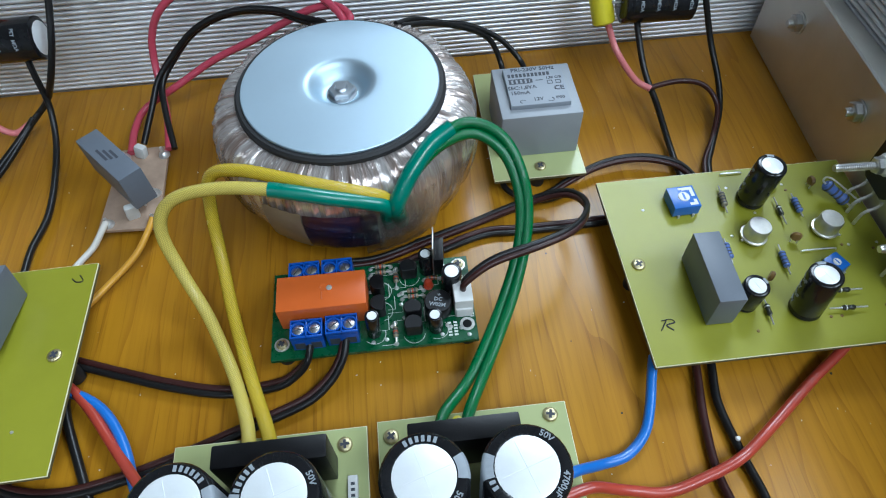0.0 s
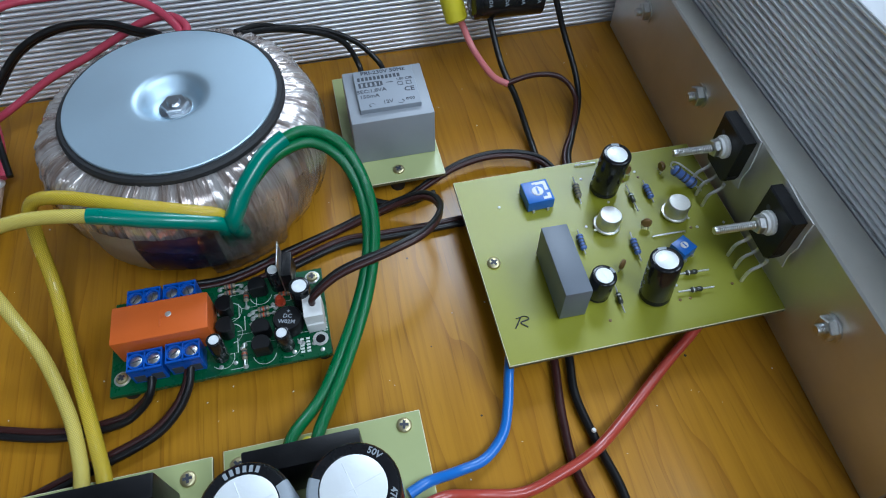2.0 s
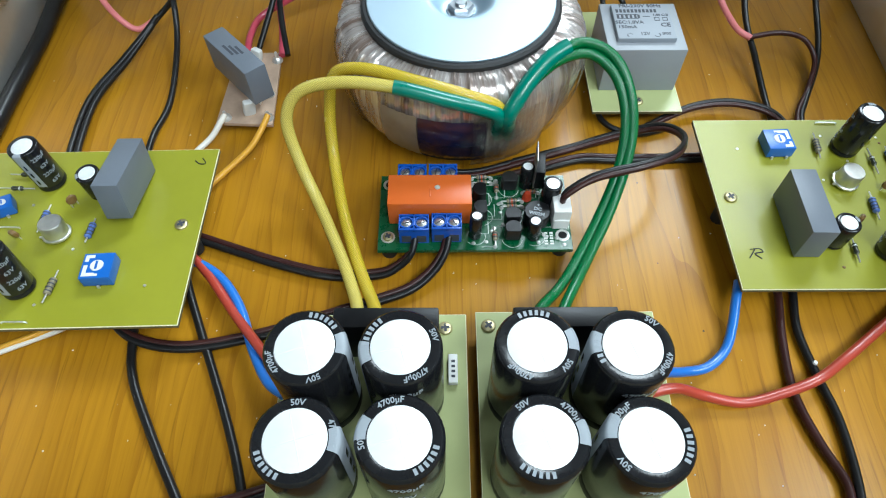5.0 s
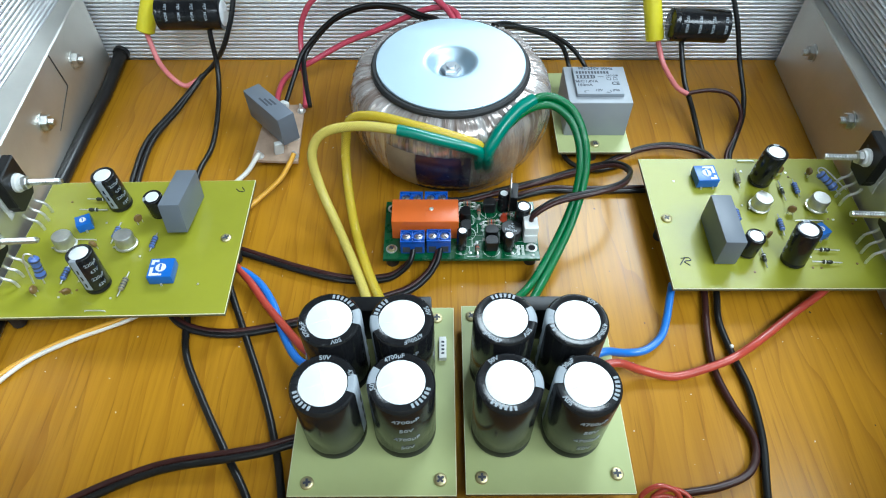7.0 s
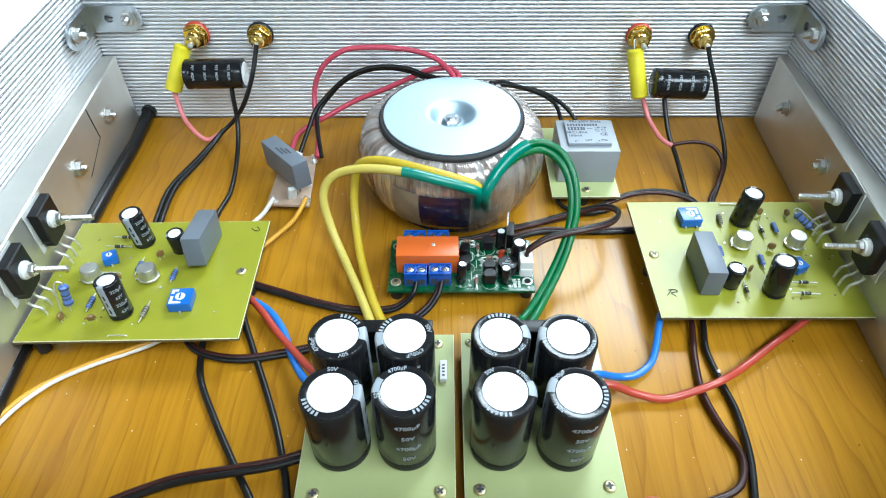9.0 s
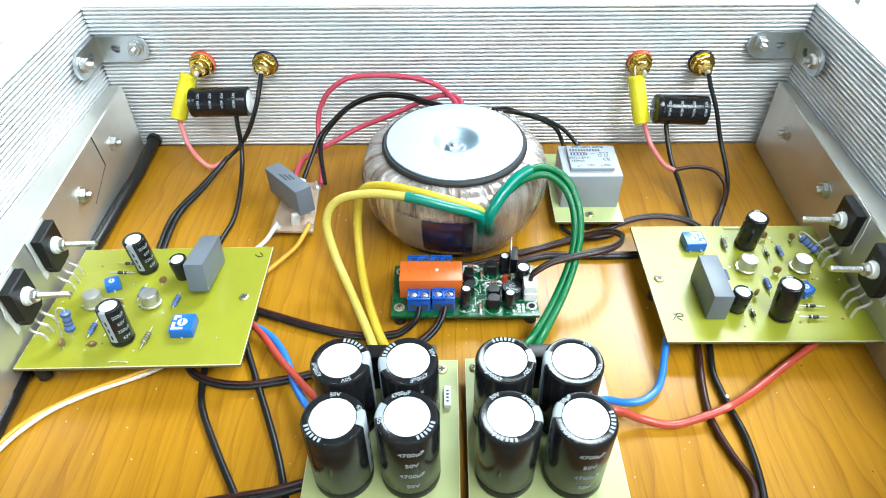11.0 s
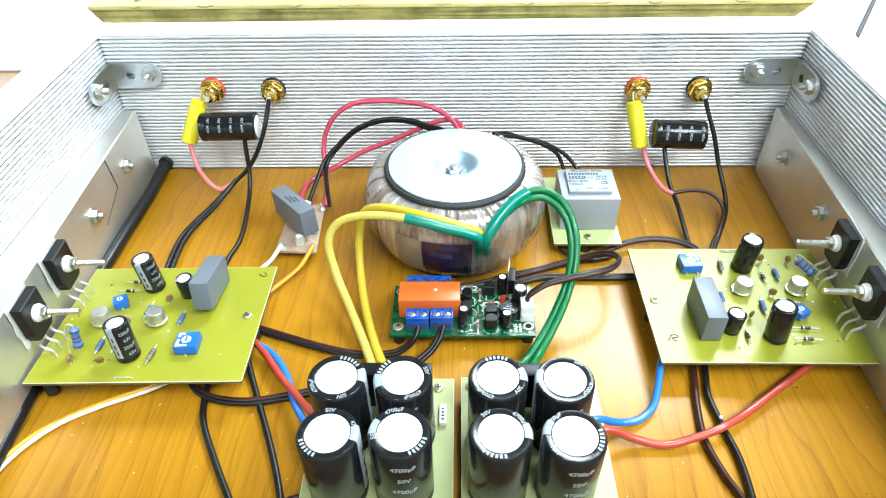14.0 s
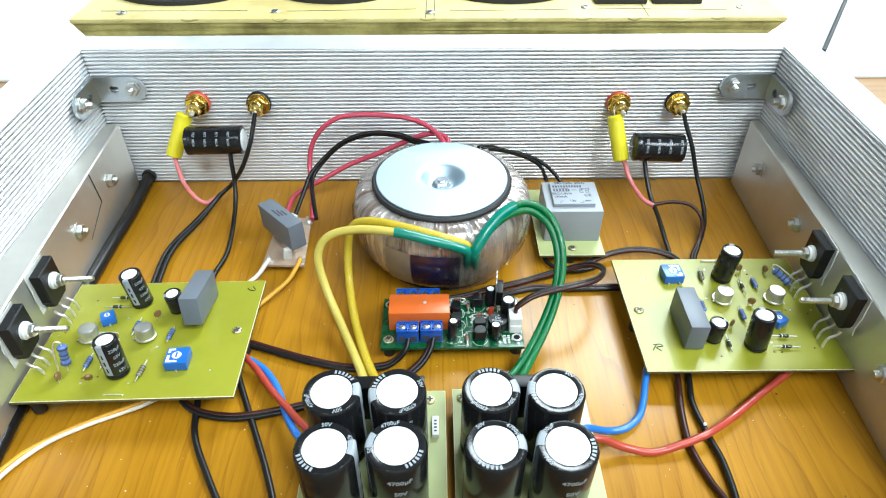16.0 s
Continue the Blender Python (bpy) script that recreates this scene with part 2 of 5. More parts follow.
FR4_EDGE = material("sawn_laminate_edge", (0.74, 0.72, 0.46), 0.7, 0.0, 0.15, 300, 0.3, 1500)
FR4_LOWER = material("dark_laminate_lower_edge", (0.13, 0.105, 0.035), 0.7, 0.0, 0.25, 300, 0.3, 1500)
GREEN_PCB = material("green_solder_mask", (0.005, 0.080, 0.026), 0.28, 0.0, 0.3, 130, 0.05, 900, coat=0.15)
SILK = material("white_silkscreen", (0.75, 0.78, 0.72), 0.6, 0.0, 0.1, 300)
PINKBOARD = material("copper_side_laminate", (0.50, 0.36, 0.26), 0.45, 0.1, 0.25, 90, 0.1, 900)
GREY = material("grey_potting_box", (0.135, 0.153, 0.182), 0.42, 0.0, 0.08, 60, 0.08, 1800)
TRAFO = material("grey_transformer_plastic", (0.30, 0.32, 0.345), 0.45, 0.0, 0.07, 60, 0.12, 1800)
TRAFO_LABEL = material("grey_moulded_label", (0.29, 0.315, 0.35), 0.55, 0.0, 0.06, 60, 0.05, 1800)
INK = material("dark_ink_and_recess_shade", (0.05, 0.055, 0.07), 0.6, 0.0, 0.1, 200)
PEN = material("marker_pen", (0.02, 0.02, 0.02), 0.6, 0.0, 0.1, 200)
ORANGE = material("orange_relay_plastic", (0.62, 0.125, 0.018), 0.33, 0.0, 0.08, 60, 0.04, 1200)
BLUE = material("blue_terminal_plastic", (0.015, 0.085, 0.42), 0.3, 0.0, 0.15, 90, 0.05, 1200)
BLUE_TRIM = material("blue_trimmer_plastic", (0.02, 0.13, 0.50), 0.32, 0.0, 0.15, 90, 0.05, 1200)
SLEEVE = material("black_shrink_sleeve", (0.012, 0.0125, 0.014), 0.2, 0.0, 0.3, 70, 0.05, 700, coat=0.08, spec=0.34)
SLEEVE_GREY = material("grey_sleeve_stripe", (0.30, 0.33, 0.36), 0.4, 0.0, 0.12, 120)
CAP_TOP = material("aluminium_can_top", (0.86, 0.88, 0.88), 0.42, 0.30, 0.05, 120, 0.05, 1500)
CAN = material("nickel_can", (0.80, 0.79, 0.74), 0.42, 1.0, 0.18, 150, 0.1, 1500)
BLACK = material("matt_black_epoxy", (0.007, 0.007, 0.008), 0.36, 0.0, 0.3, 120, 0.1, 1500, spec=0.3)
RUBBER = material("black_rubber", (0.014, 0.014, 0.015), 0.6, 0.0, 0.25, 200, 0.2, 900)
WHITE = material("white_plastic", (0.72, 0.72, 0.69), 0.4, 0.0, 0.06, 90)
MICA = material("white_insulating_pad", (0.66, 0.66, 0.63), 0.6, 0.0, 0.14, 120, 0.25, 500)
PASTE = material("thermal_paste", (0.74, 0.74, 0.72), 0.5, 0.0, 0.1, 200, 0.5, 400)
TEAL = material("teal_shrink_tube", (0.006, 0.19, 0.13), 0.3, 0.0, 0.12, 80, 0.06, 700, coat=0.3)
RED_WIRE = material("red_pvc_wire", (0.41, 0.052, 0.030), 0.33, 0.0, 0.12, 60, 0.03, 500, coat=0.2)
CRIMSON = material("crimson_pvc_wire", (0.50, 0.06, 0.10), 0.33, 0.0, 0.12, 60, 0.03, 500, coat=0.2)
PINK = material("pink_shrink_tube", (0.66, 0.20, 0.20), 0.4, 0.0, 0.15, 120, 0.15, 900)
BLUE_WIRE = material("blue_pvc_wire", (0.03, 0.17, 0.58), 0.33, 0.0, 0.12, 60, 0.03, 500, coat=0.2)
BLACK_WIRE = material("black_pvc_wire", (0.010, 0.0095, 0.0095), 0.36, 0.0, 0.3, 60, 0.08, 500, coat=0.03, spec=0.32)
BROWN_WIRE = material("dark_brown_pvc_wire", (0.042, 0.013, 0.011), 0.36, 0.0, 0.4, 60, 0.08, 500, coat=0.03, spec=0.32)
ORANGE_WIRE = material("orange_pvc_wire", (0.66, 0.34, 0.03), 0.35, 0.0, 0.1, 60)
WHITE_WIRE = material("white_pvc_wire", (0.72, 0.68, 0.60), 0.4, 0.0, 0.1, 60)
YELLOW_FILM = material("yellow_film_capacitor", (0.74, 0.64, 0.02), 0.35, 0.0, 0.08, 80, 0.06, 700)
RESIN_BLUE = material("blue_resistor_lacquer", (0.10, 0.17, 0.46), 0.3, 0.0, 0.15, 200)
RESIN_TAN = material("tan_resistor_lacquer", (0.24, 0.21, 0.13), 0.35, 0.0, 0.2, 300)
RESIN_DARK = material("dark_diode_glass", (0.04, 0.042, 0.03), 0.2, 0.0, 0.3, 300)
BROWN_DISC = material("brown_ceramic_disc", (0.20, 0.115, 0.035), 0.35, 0.0, 0.2, 300)
RED_PLASTIC = material("red_insulating_washer", (0.50, 0.055, 0.018), 0.35, 0.0, 0.1, 200)


def film_material(name, pale, dark):
    """Copper seen through pleated layers of clear film: pleats run across the ring (UV: along the ring, across it, in
    mm), their highlights and dark bands put into the colour, with fine creases and a hard gloss.
    """
    mat = material(name, pale, 0.2, 0.62, 0.0, 55, 0.0, 260, rough_var=0.08, coat=0.6)
    n, link = mat.node_tree.nodes, mat.node_tree.links.new
    b = n["Principled BSDF"]
    tc = n.new("ShaderNodeTexCoord")

    def streaks(ku, kv, scale, detail, twist):
        mp = n.new("ShaderNodeMapping")
        mp.inputs["Scale"].default_value = (ku, kv, 1)
        link(tc.outputs["UV"], mp.inputs["Vector"])
        t = n.new("ShaderNodeTexNoise")
        t.inputs["Scale"].default_value, t.inputs["Detail"].default_value, t.inputs["Distortion"].default_value = scale, detail, twist
        link(mp.outputs["Vector"], t.inputs["Vector"])
        return t

    broad, fine, crease = streaks(1, 0.10, 0.22, 3, 0.4), streaks(1, 0.04, 1.6, 3, 0.3), streaks(1, 0.22, 0.45, 5, 1.2)
    add = n.new("ShaderNodeMath")
    add.operation = "MULTIPLY_ADD"
    link(fine.outputs["Fac"], add.inputs[0])
    add.inputs[1].default_value = 0.55
    link(broad.outputs["Fac"], add.inputs[2])
    ramp = n.new("ShaderNodeMapRange")
    ramp.inputs["From Min"].default_value, ramp.inputs["From Max"].default_value = 0.56, 0.98
    link(add.outputs["Value"], ramp.inputs["Value"])
    # pale streaks stand for glints on the pleats, dark ones for bands between
    mix = n.new("ShaderNodeMix")
    mix.data_type = "RGBA"
    mix.inputs["A"].default_value, mix.inputs["B"].default_value = (*dark, 1), (*pale, 1)
    link(ramp.outputs["Result"], mix.inputs["Factor"])
    link(mix.outputs["Result"], b.inputs["Base Color"])
    bp = n.new("ShaderNodeBump")
    bp.inputs["Strength"].default_value, bp.inputs["Distance"].default_value = 0.5, 0.0011
    link(crease.outputs["Fac"], bp.inputs["Height"])
    link(bp.outputs["Normal"], b.inputs["Normal"])
    link(bp.outputs["Normal"], b.inputs["Coat Normal"])
    return mat


def braid_material(name, colour, gap, rough=0.24, strands=20, pitch=1.0):
    """Woven expandable sleeving on a tube (UV: turns round it, millimetres along it): small crossing strands, dark gaps between."""
    mat = material(name, colour, rough, 0.0, 0.12, 60, coat=0.28, spec=0.35)
    n, link = mat.node_tree.nodes, mat.node_tree.links.new
    b = n["Principled BSDF"]
    tc, sep = n.new("ShaderNodeTexCoord"), n.new("ShaderNodeSeparateXYZ")
    link(tc.outputs["UV"], sep.inputs["Vector"])

    def calc(op, a, c=0.0):
        m = n.new("ShaderNodeMath")
        m.operation = op
        for k, val in enumerate((a, c)):
            if isinstance(val, float):
                m.inputs[k].default_value = val
            else:
                link(val, m.inputs[k])
        return m.outputs["Value"]

    round_it, along = calc("MULTIPLY", sep.outputs["X"], strands * math.pi), calc("MULTIPLY", sep.outputs["Y"], math.pi / pitch)
    s1 = calc("ABSOLUTE", calc("SINE", calc("ADD", round_it, along)))
    s2 = calc("ABSOLUTE", calc("SINE", calc("SUBTRACT", round_it, along)))
    weave = calc("POWER", calc("MULTIPLY", s1, s2), 0.5)
    mix = n.new("ShaderNodeMix")
    mix.data_type = "RGBA"
    mix.inputs["A"].default_value, mix.inputs["B"].default_value = (*gap, 1), (*colour, 1)
    link(weave, mix.inputs["Factor"])
    link(mix.outputs["Result"], b.inputs["Base Color"])
    bp = n.new("ShaderNodeBump")
    bp.inputs["Strength"].default_value, bp.inputs["Distance"].default_value = 0.45, 0.0002
    link(weave, bp.inputs["Height"])
    link(bp.outputs["Normal"], b.inputs["Normal"])
    return mat


COPPER_FILM = film_material("film_wrapped_copper_winding", (0.74, 0.70, 0.67), (0.27, 0.19, 0.15))
GREEN_BRAID = braid_material("green_braided_sleeving", (0.003, 0.18, 0.042), (0.001, 0.06, 0.014))
YELLOW_BRAID = braid_material("yellow_braided_sleeving", (0.66, 0.50, 0.030), (0.33, 0.23, 0.015))
PALE_BRAID = braid_material("pale_yellow_braided_sleeving", (0.68, 0.56, 0.11), (0.38, 0.30, 0.06))
LABEL_BLUE = material("dark_blue_winding_label", (0.028, 0.034, 0.11), 0.25, 0.2, 0.3, 75, 0.2, 200, coat=0.6, second=(0.11, 0.045, 0.045))
TAN_FILM = material("tan_paper_under_film", (0.46, 0.36, 0.25), 0.3, 0.1, 0.2, 60, 0.2, 300, coat=0.5)
CLEAR_TAPE = material("clear_tape", (0.92, 0.95, 0.94), 0.12, 0.0, 0.03, 120, 0.5, 220, alpha=0.55, coat=0.5)
CLEAR_TAPE.node_tree.nodes["Principled BSDF"].inputs["Transmission Weight"].default_value = 1.0
PAPER = material("white_cloth", (0.80, 0.81, 0.80), 0.75, 0.0, 0.04, 12, 0.1, 300)
PINE = material("yellowish_raw_plywood", (0.66, 0.56, 0.24), 0.55, 0.0, 0.0, 24, 0.25, 260, second=(0.50, 0.40, 0.14))
PINE_EDGE = material("weathered_plywood_edge", (0.58, 0.50, 0.17), 0.68, 0.0, 0.0, 34, 0.6, 240, second=(0.20, 0.165, 0.045))
CONE = material("black_speaker_cone", (0.02, 0.02, 0.022), 0.55, 0.0, 0.3, 60)
CREAM = material("cream_speaker_cone", (0.62, 0.58, 0.44), 0.6, 0.0, 0.1, 60)
# unseen room surfaces, set dark grey to hold down the bounced light
ROOM_DIM = material("dim_room_surface", (0.23, 0.235, 0.24), 0.85, 0.0, 0.05, 3, 0.1, 60)

# ---- the room and the table round the chassis ----
def room_wall(name, x0, x1, y0, y1, z0, z1):
    tagged(part(name, box(x0, x1, y0, y1, z0, z1), ROOM_DIM, smooth=False), "plain unseen room surface, darkened to cut bounced light", "wall", kind="structure")


room_wall("wall_north", -2300, 2300, 2300, 2400, -800, 1700)
room_wall("wall_south", -2300, 2300, -2400, -2300, -800, 1700)
room_wall("wall_west", -2400, -2300, -2300, 2300, -800, 1700)
room_wall("wall_east", 2300, 2400, -2300, 2300, -800, 1700)
room_wall("ceiling", -2400, 2400, -2400, 2400, 1700, 1800)
tagged(part("floor", box(-2400, 2400, -2400, 2400, -860, -800), TABLE_WOOD, smooth=False), "brown wooden floor of the room", "floor", kind="structure")

work_table = thing("work_table", mpose(0, 100, -34), "brown wooden work table under the amplifier chassis", "table")
part("tabletop", box(-900, 900, -450, 620, -30, 0, 3), TABLE_WOOD, work_table)
for lx in (-840, 840):
    for ly in (-400, 570):
        part("leg", box(lx - 30, lx + 30, ly - 30, ly + 30, -766, -30, 3), TABLE_WOOD, work_table)
tagged(part("white_cloth", box(-880, 880, 0, 425, 0, 3, 1), PAPER, at=mpose(0, 285, -34)), "white cloth spread over the back of the table", "cloth")

# ---- the chassis ----
BACK, LEFT, RIGHT, FRONT, TOP = 67.0, -200.0, 194.8, -214.9, 88.3


def ribbed_wall(name, length, label):
    """An extruded side: a flat top 20 mm wide and rounded ribs on the inner face, which looks to -y. It runs along x from 0."""
    pitch, n = 2.32, 38
    inner = [(1.7, 0.02)]
    for i in range(n):
        z = i * pitch
        for k in range(7):
            a = math.pi * k / 6
            inner.append((0.9 - 0.9 * math.sin(a), z + 0.34 + (pitch - 0.68) * (1 - math.cos(a)) / 2))
        inner += [(1.7, z + pitch - 0.3), (1.7, z + pitch - 0.02)]
    outline = inner + [(0.2, TOP - 0.25), (0.5, TOP), (19.6, TOP), (20, TOP - 0.4), (20, -14), (0.9, -14)]
    bm = bmesh.new()
    ends = [[bm.verts.new((x, d, z)) for d, z in outline] for x in (0, length)]
    n = len(outline)
    for i in range(n):
        bm.faces.new((ends[0][i], ends[1][i], ends[1][(i + 1) % n], ends[0][(i + 1) % n]))
    bm.faces.new(ends[0])
    bm.faces.new(ends[1][::-1])
    ob = part(name, bm, ALU)
    return tagged(ob, label, "chassis wall", kind="structure")


wall = ribbed_wall("wall_back", RIGHT - LEFT - 0.6, "bright ribbed aluminium back panel of the chassis")
wall.matrix_basis = mpose(LEFT + 0.3, BACK, 0)
side = BACK - FRONT + 40
wall = ribbed_wall("wall_left", side, "bright ribbed aluminium side panel of the chassis")
wall.matrix_basis = mpose(LEFT, FRONT - 20, 0, 0, 0, 90)
wall = ribbed_wall("wall_right", side, "shaded ribbed aluminium side panel of the chassis")
wall.matrix_basis = mpose(RIGHT, BACK + 20, 0, 0, 0, -90)
front = part("wall_front", box(LEFT + 0.3, RIGHT - 0.3, FRONT - 20, FRONT, -14, TOP, 0.8), material("champagne_anodised_aluminium", (0.42, 0.37, 0.25), 0.5, 0.25, 0.05, 20, 0.08, 1500))
tagged(front, "champagne anodised front panel of the chassis", "chassis wall", kind="structure")
tagged(part("base_panel", box(LEFT + 0.5, RIGHT - 0.5, FRONT + 0.5, BACK - 0.2, -12, 0, 0.3), WOOD), "glossy orange-brown varnished wooden base panel of the chassis", "base panel", kind="structure")


def hex_nut(parent, m, across=7.0, thick=3.0, bolt=3.0, out=2.5, mat=None, name="nut"):
    """A nut with its bolt end, axis along local z, seated at z 0."""
    ob = part(name, prism(regular(6, across / 1.732), 0, thick, bevel=0.35), mat or BOLT, parent, at=m)
    prof = [(0, 0.1), (bolt / 2, 0.1)]
    k = 0
    z = thick
    while z < thick + out - 0.3:
        prof += [(bolt / 2, z), (bolt / 2 - 0.22, z + 0.25)]
        z += 0.5
    prof += [(bolt / 2 - 0.4, thick + out), (0, thick + out)]
    part("bolt_end", lathe(prof, 14), mat or BOLT, ob)
    part("washer", lathe([(bolt / 2, 0), (across * 0.68, 0), (across * 0.68, 0.5), (bolt / 2, 0.5)], 20), mat or BOLT, ob)
    return ob


def heat_plate(sign, x, y0, y1, nuts, label, toe, high=44.0):
    """An angle profile, toed in a little: an upright sheet with a lip at the top that reaches out to the side wall."""
    t = thing("heatsink_angle", mpose(x, 0, 0, 0, 0, -sign * toe), label, "heatsink bracket", "heatsink angles")
    room = (RIGHT - x if sign > 0 else x - LEFT) - 1.2
    bm = bmesh.new()
    ends = []
    for y in (y0, y1):
        gap = room - y * math.tan(radians(toe))
        outline = [(0, 0.3), (0, high - 0.6), (0.6, high), (gap, high), (gap, high - 3), (3, high - 3), (3, 0.3)]
        ends.append([bm.verts.new((sign * d, y, z)) for d, z in outline])
    n = len(outline)
    for i in range(n):
        bm.faces.new((ends[0][i], ends[1][i], ends[1][(i + 1) % n], ends[0][(i + 1) % n]))
    bm.faces.new(ends[0])
    bm.faces.new(ends[1][::-1])
    part("angle_sheet", bm, PLATE, t)
    for y, z in nuts:
        hex_nut(t, mpose(-0.02 * sign, y, z, 0, -90 * sign, 0), 6.6, 3.0, 3.6, 2.2)
    return t


PLATE_R, PLATE_L, TOE_R, TOE_L = 185.4, -187.4, 2.5, 3.4
plate_r = heat_plate(1, PLATE_R, -160, 63, [(33, 28.6), (-21, 30), (-117, 27)], "dull aluminium angle bolted along the shaded chassis side", TOE_R)
plate_l = heat_plate(-1, PLATE_L, -160, 63, [(28, 27.5), (-20, 28), (-134, 27)], "bright aluminium angle with scribed lines along the chassis side", TOE_L)
part("scribed_line", tube([(0.05, 10, 43), (0.05, 12, 24)], 0.38, 6, 1), PEN, plate_l, "thin dark scribed line")
part("scribed_line", tube([(0.05, 12, 24), (0.05, -12, 16)], 0.26, 6, 1), PEN, plate_l, "thin dark scribed line")


def corner_bracket(sign, x, y, z):
    """A zinc angle with rounded ends, two holes a leg, bolted in a top corner; sign: to which side the room corner lies."""
    t = thing("corner_bracket", mpose(x, y, z), "zinc-plated steel corner bracket bolted to two chassis panels", "bracket", "corner brackets")

    def leg(name, turn):
        pts = [(0, -7.4), (0, 7.4)] + [(22 + 7.4 * math.sin(a), 7.4 * math.cos(a)) for a in (math.pi * k / 12 for k in range(13))]
        bm = bmesh.new()
        hole = [(11.5 + 2.6 * math.cos(a), 2.3 * math.sin(a)) for a in (2 * math.pi * k / 16 for k in range(16))]
        outer = [bm.verts.new((px, 0, pz)) for px, pz in pts]
        inner = [bm.verts.new((px, 0, pz)) for px, pz in hole]
        es = [bm.edges.new((r[i], r[(i + 1) % len(r)])) for r in (outer, inner) for i in range(len(r))]
        bmesh.ops.triangle_fill(bm, use_beauty=True, edges=es)
        bmesh.ops.solidify(bm, geom=bm.faces[:], thickness=1.8)
        ob = part(name, bm, ZINC, t, at=turn)
        hex_nut(ob, mpose(22.5, -1.9, 0.5, 90, 0, 0), 6.6, 2.8, 3.6, 3.4)
        return ob

    leg("bracket_leg", pose(0, 0, 0, 0, 0, 180 if sign > 0 else 0) @ Matrix.Diagonal((1, -1 if sign > 0 else 1, 1, 1)))
    ob = leg("bracket_leg", pose(0, 0, 0, 0, 0, -90) @ Matrix.Diagonal((1, -1 if sign < 0 else 1, 1, 1)))
    return t


corner_bracket(-1, LEFT + 1.5, BACK - 1.5, 66)
corner_bracket(1, RIGHT - 1.5, BACK - 1.5, 66)


def rca_socket(x, z, washer, label):
    """A phono socket's inner end: insulating washer, gold hex nut, stepped barrel and solder lug; points to -y."""
    t = thing("phono_socket", mpose(x, BACK, z, 90, 0, 0), label, "socket", "phono sockets")
    part("insulating_washer", lathe([(0, 0), (7.2, 0), (7.2, 1.6), (6.5, 2.4), (0, 2.4)], 28), washer, t)
    part("flat_washer", lathe([(0, 2.4), (6.8, 2.4), (6.8, 3.2), (0, 3.2)], 28), GOLD, t)
    nut = part("nut", prism(regular(6, 6.6, 0.3), 3.2, 6.4, bevel=0.5), GOLD, t)
    part("barrel", lathe([(4.2, 6.4), (4.2, 7.6), (3.4, 8.2), (3.0, 9.2), (3.0, 12.0), (2.2, 12.6), (0, 12.6)], 24), GOLD, nut)
    part("solder_lug", lathe([(0, 12.4), (1.3, 12.4), (1.5, 14.5), (0.9, 16), (0, 16.2)], 14), SOLDER, t)
    return t


rca_socket(-142, 55.8, RED_PLASTIC, "gold phono socket with a red insulating washer")
rca_socket(-106.2, 55.6, BLACK, "gold phono socket with a black insulating washer")
rca_socket(106.5, 54.8, RED_PLASTIC, "gold phono socket with a red insulating washer")
rca_socket(141.6, 54.8, BLACK, "gold phono socket with a black insulating washer")

# ---- capacitors at the sockets ----
def axial_cap(a, b, radius, mat, label, name, sleeve_text=None, silver_end=False):
    """A lying round capacitor from a to b."""
    a, b = Vector(a), Vector(b)
    way = b - a
    m = Matrix.Translation(a * MM) @ way.to_track_quat("Z", "Y").to_matrix().to_4x4()
    h = way.length
    t = thing(name, m, label, "capacitor")
    part("body", lathe([(0, 0), (radius * 0.8, 0), (radius, 0.8), (radius, h * 0.10), (radius * 0.96, h * 0.13), (radius, h * 0.16), (radius, h - 0.7), (radius * 0.82, h), (0, h)], 32), mat, t)
    if silver_end:
        part("can_end", lathe([(0, h), (radius * 0.78, h), (radius * 0.74, h + 0.25), (0, h + 0.25)], 28), CAP_TOP, t)
    part("lead", tube([(0, 0, 0.2), (0, 0, -3), (0.6, 0, -5)], 0.4, 8, 4), SOLDER, t)
    return t, h


t, h = axial_cap((-147, 55.5, 54.5), (-156.4, 46, 32), 4.6, YELLOW_FILM, "yellow round film capacitor hanging from a phono socket", "film_capacitor")
t, h = axial_cap((102.4, 55, 52.5), (107.7, 43, 29), 4.6, YELLOW_FILM, "yellow round film capacitor hanging from a phono socket", "film_capacitor")
part("marking", tube([(0.6, -4.55, 6), (0.2, -4.6, 12), (-0.4, -4.55, 18)], 0.2, 6, 3, flat=0.9), INK, t, "dark printed bar")
for a, b, end in (((-146.4, 46.8, 41.8), (-113.4, 46.5, 42.5), True), ((113.2, 44.5, 37.5), (142.8, 44, 36.6), False)):
    t, h = axial_cap(a, b, 8.2, SLEEVE, "black sleeved electrolytic capacitor lying between wires", "electrolytic_capacitor", silver_end=end)
    for k in range(4):
        for row, words in enumerate(("MDA", "PET")):
            part("lettering", text_bm(words, 2.0, bend=8.25), SLEEVE_GREY, t, at=mpose(0, 0, 6.5 + k * 6.6, 0, 0, 250 - row * 33))


def screw(parent, x, y, z, r=2.25, mat=None):
    """A pan-head cross screw."""
    s = part("screw", lathe([(r, 0), (r, 0.45), (r * 0.9, 0.75), (r * 0.6, 0.95), (0, 1.0)], 20), mat or BRASS, parent, at=mpose(x, y, z, 0, 0, RNG.uniform(0, 90)))
    # dark cross laid on the head for the shade in its recess
    bm = box(-r * 0.58, r * 0.58, -0.4, 0.4, 0.8, 1.04)
    box(-0.4, 0.4, -r * 0.58, r * 0.58, 0.8, 1.045, bm=bm)
    part("cross_slot", bm, INK, s, smooth=False)
    return s


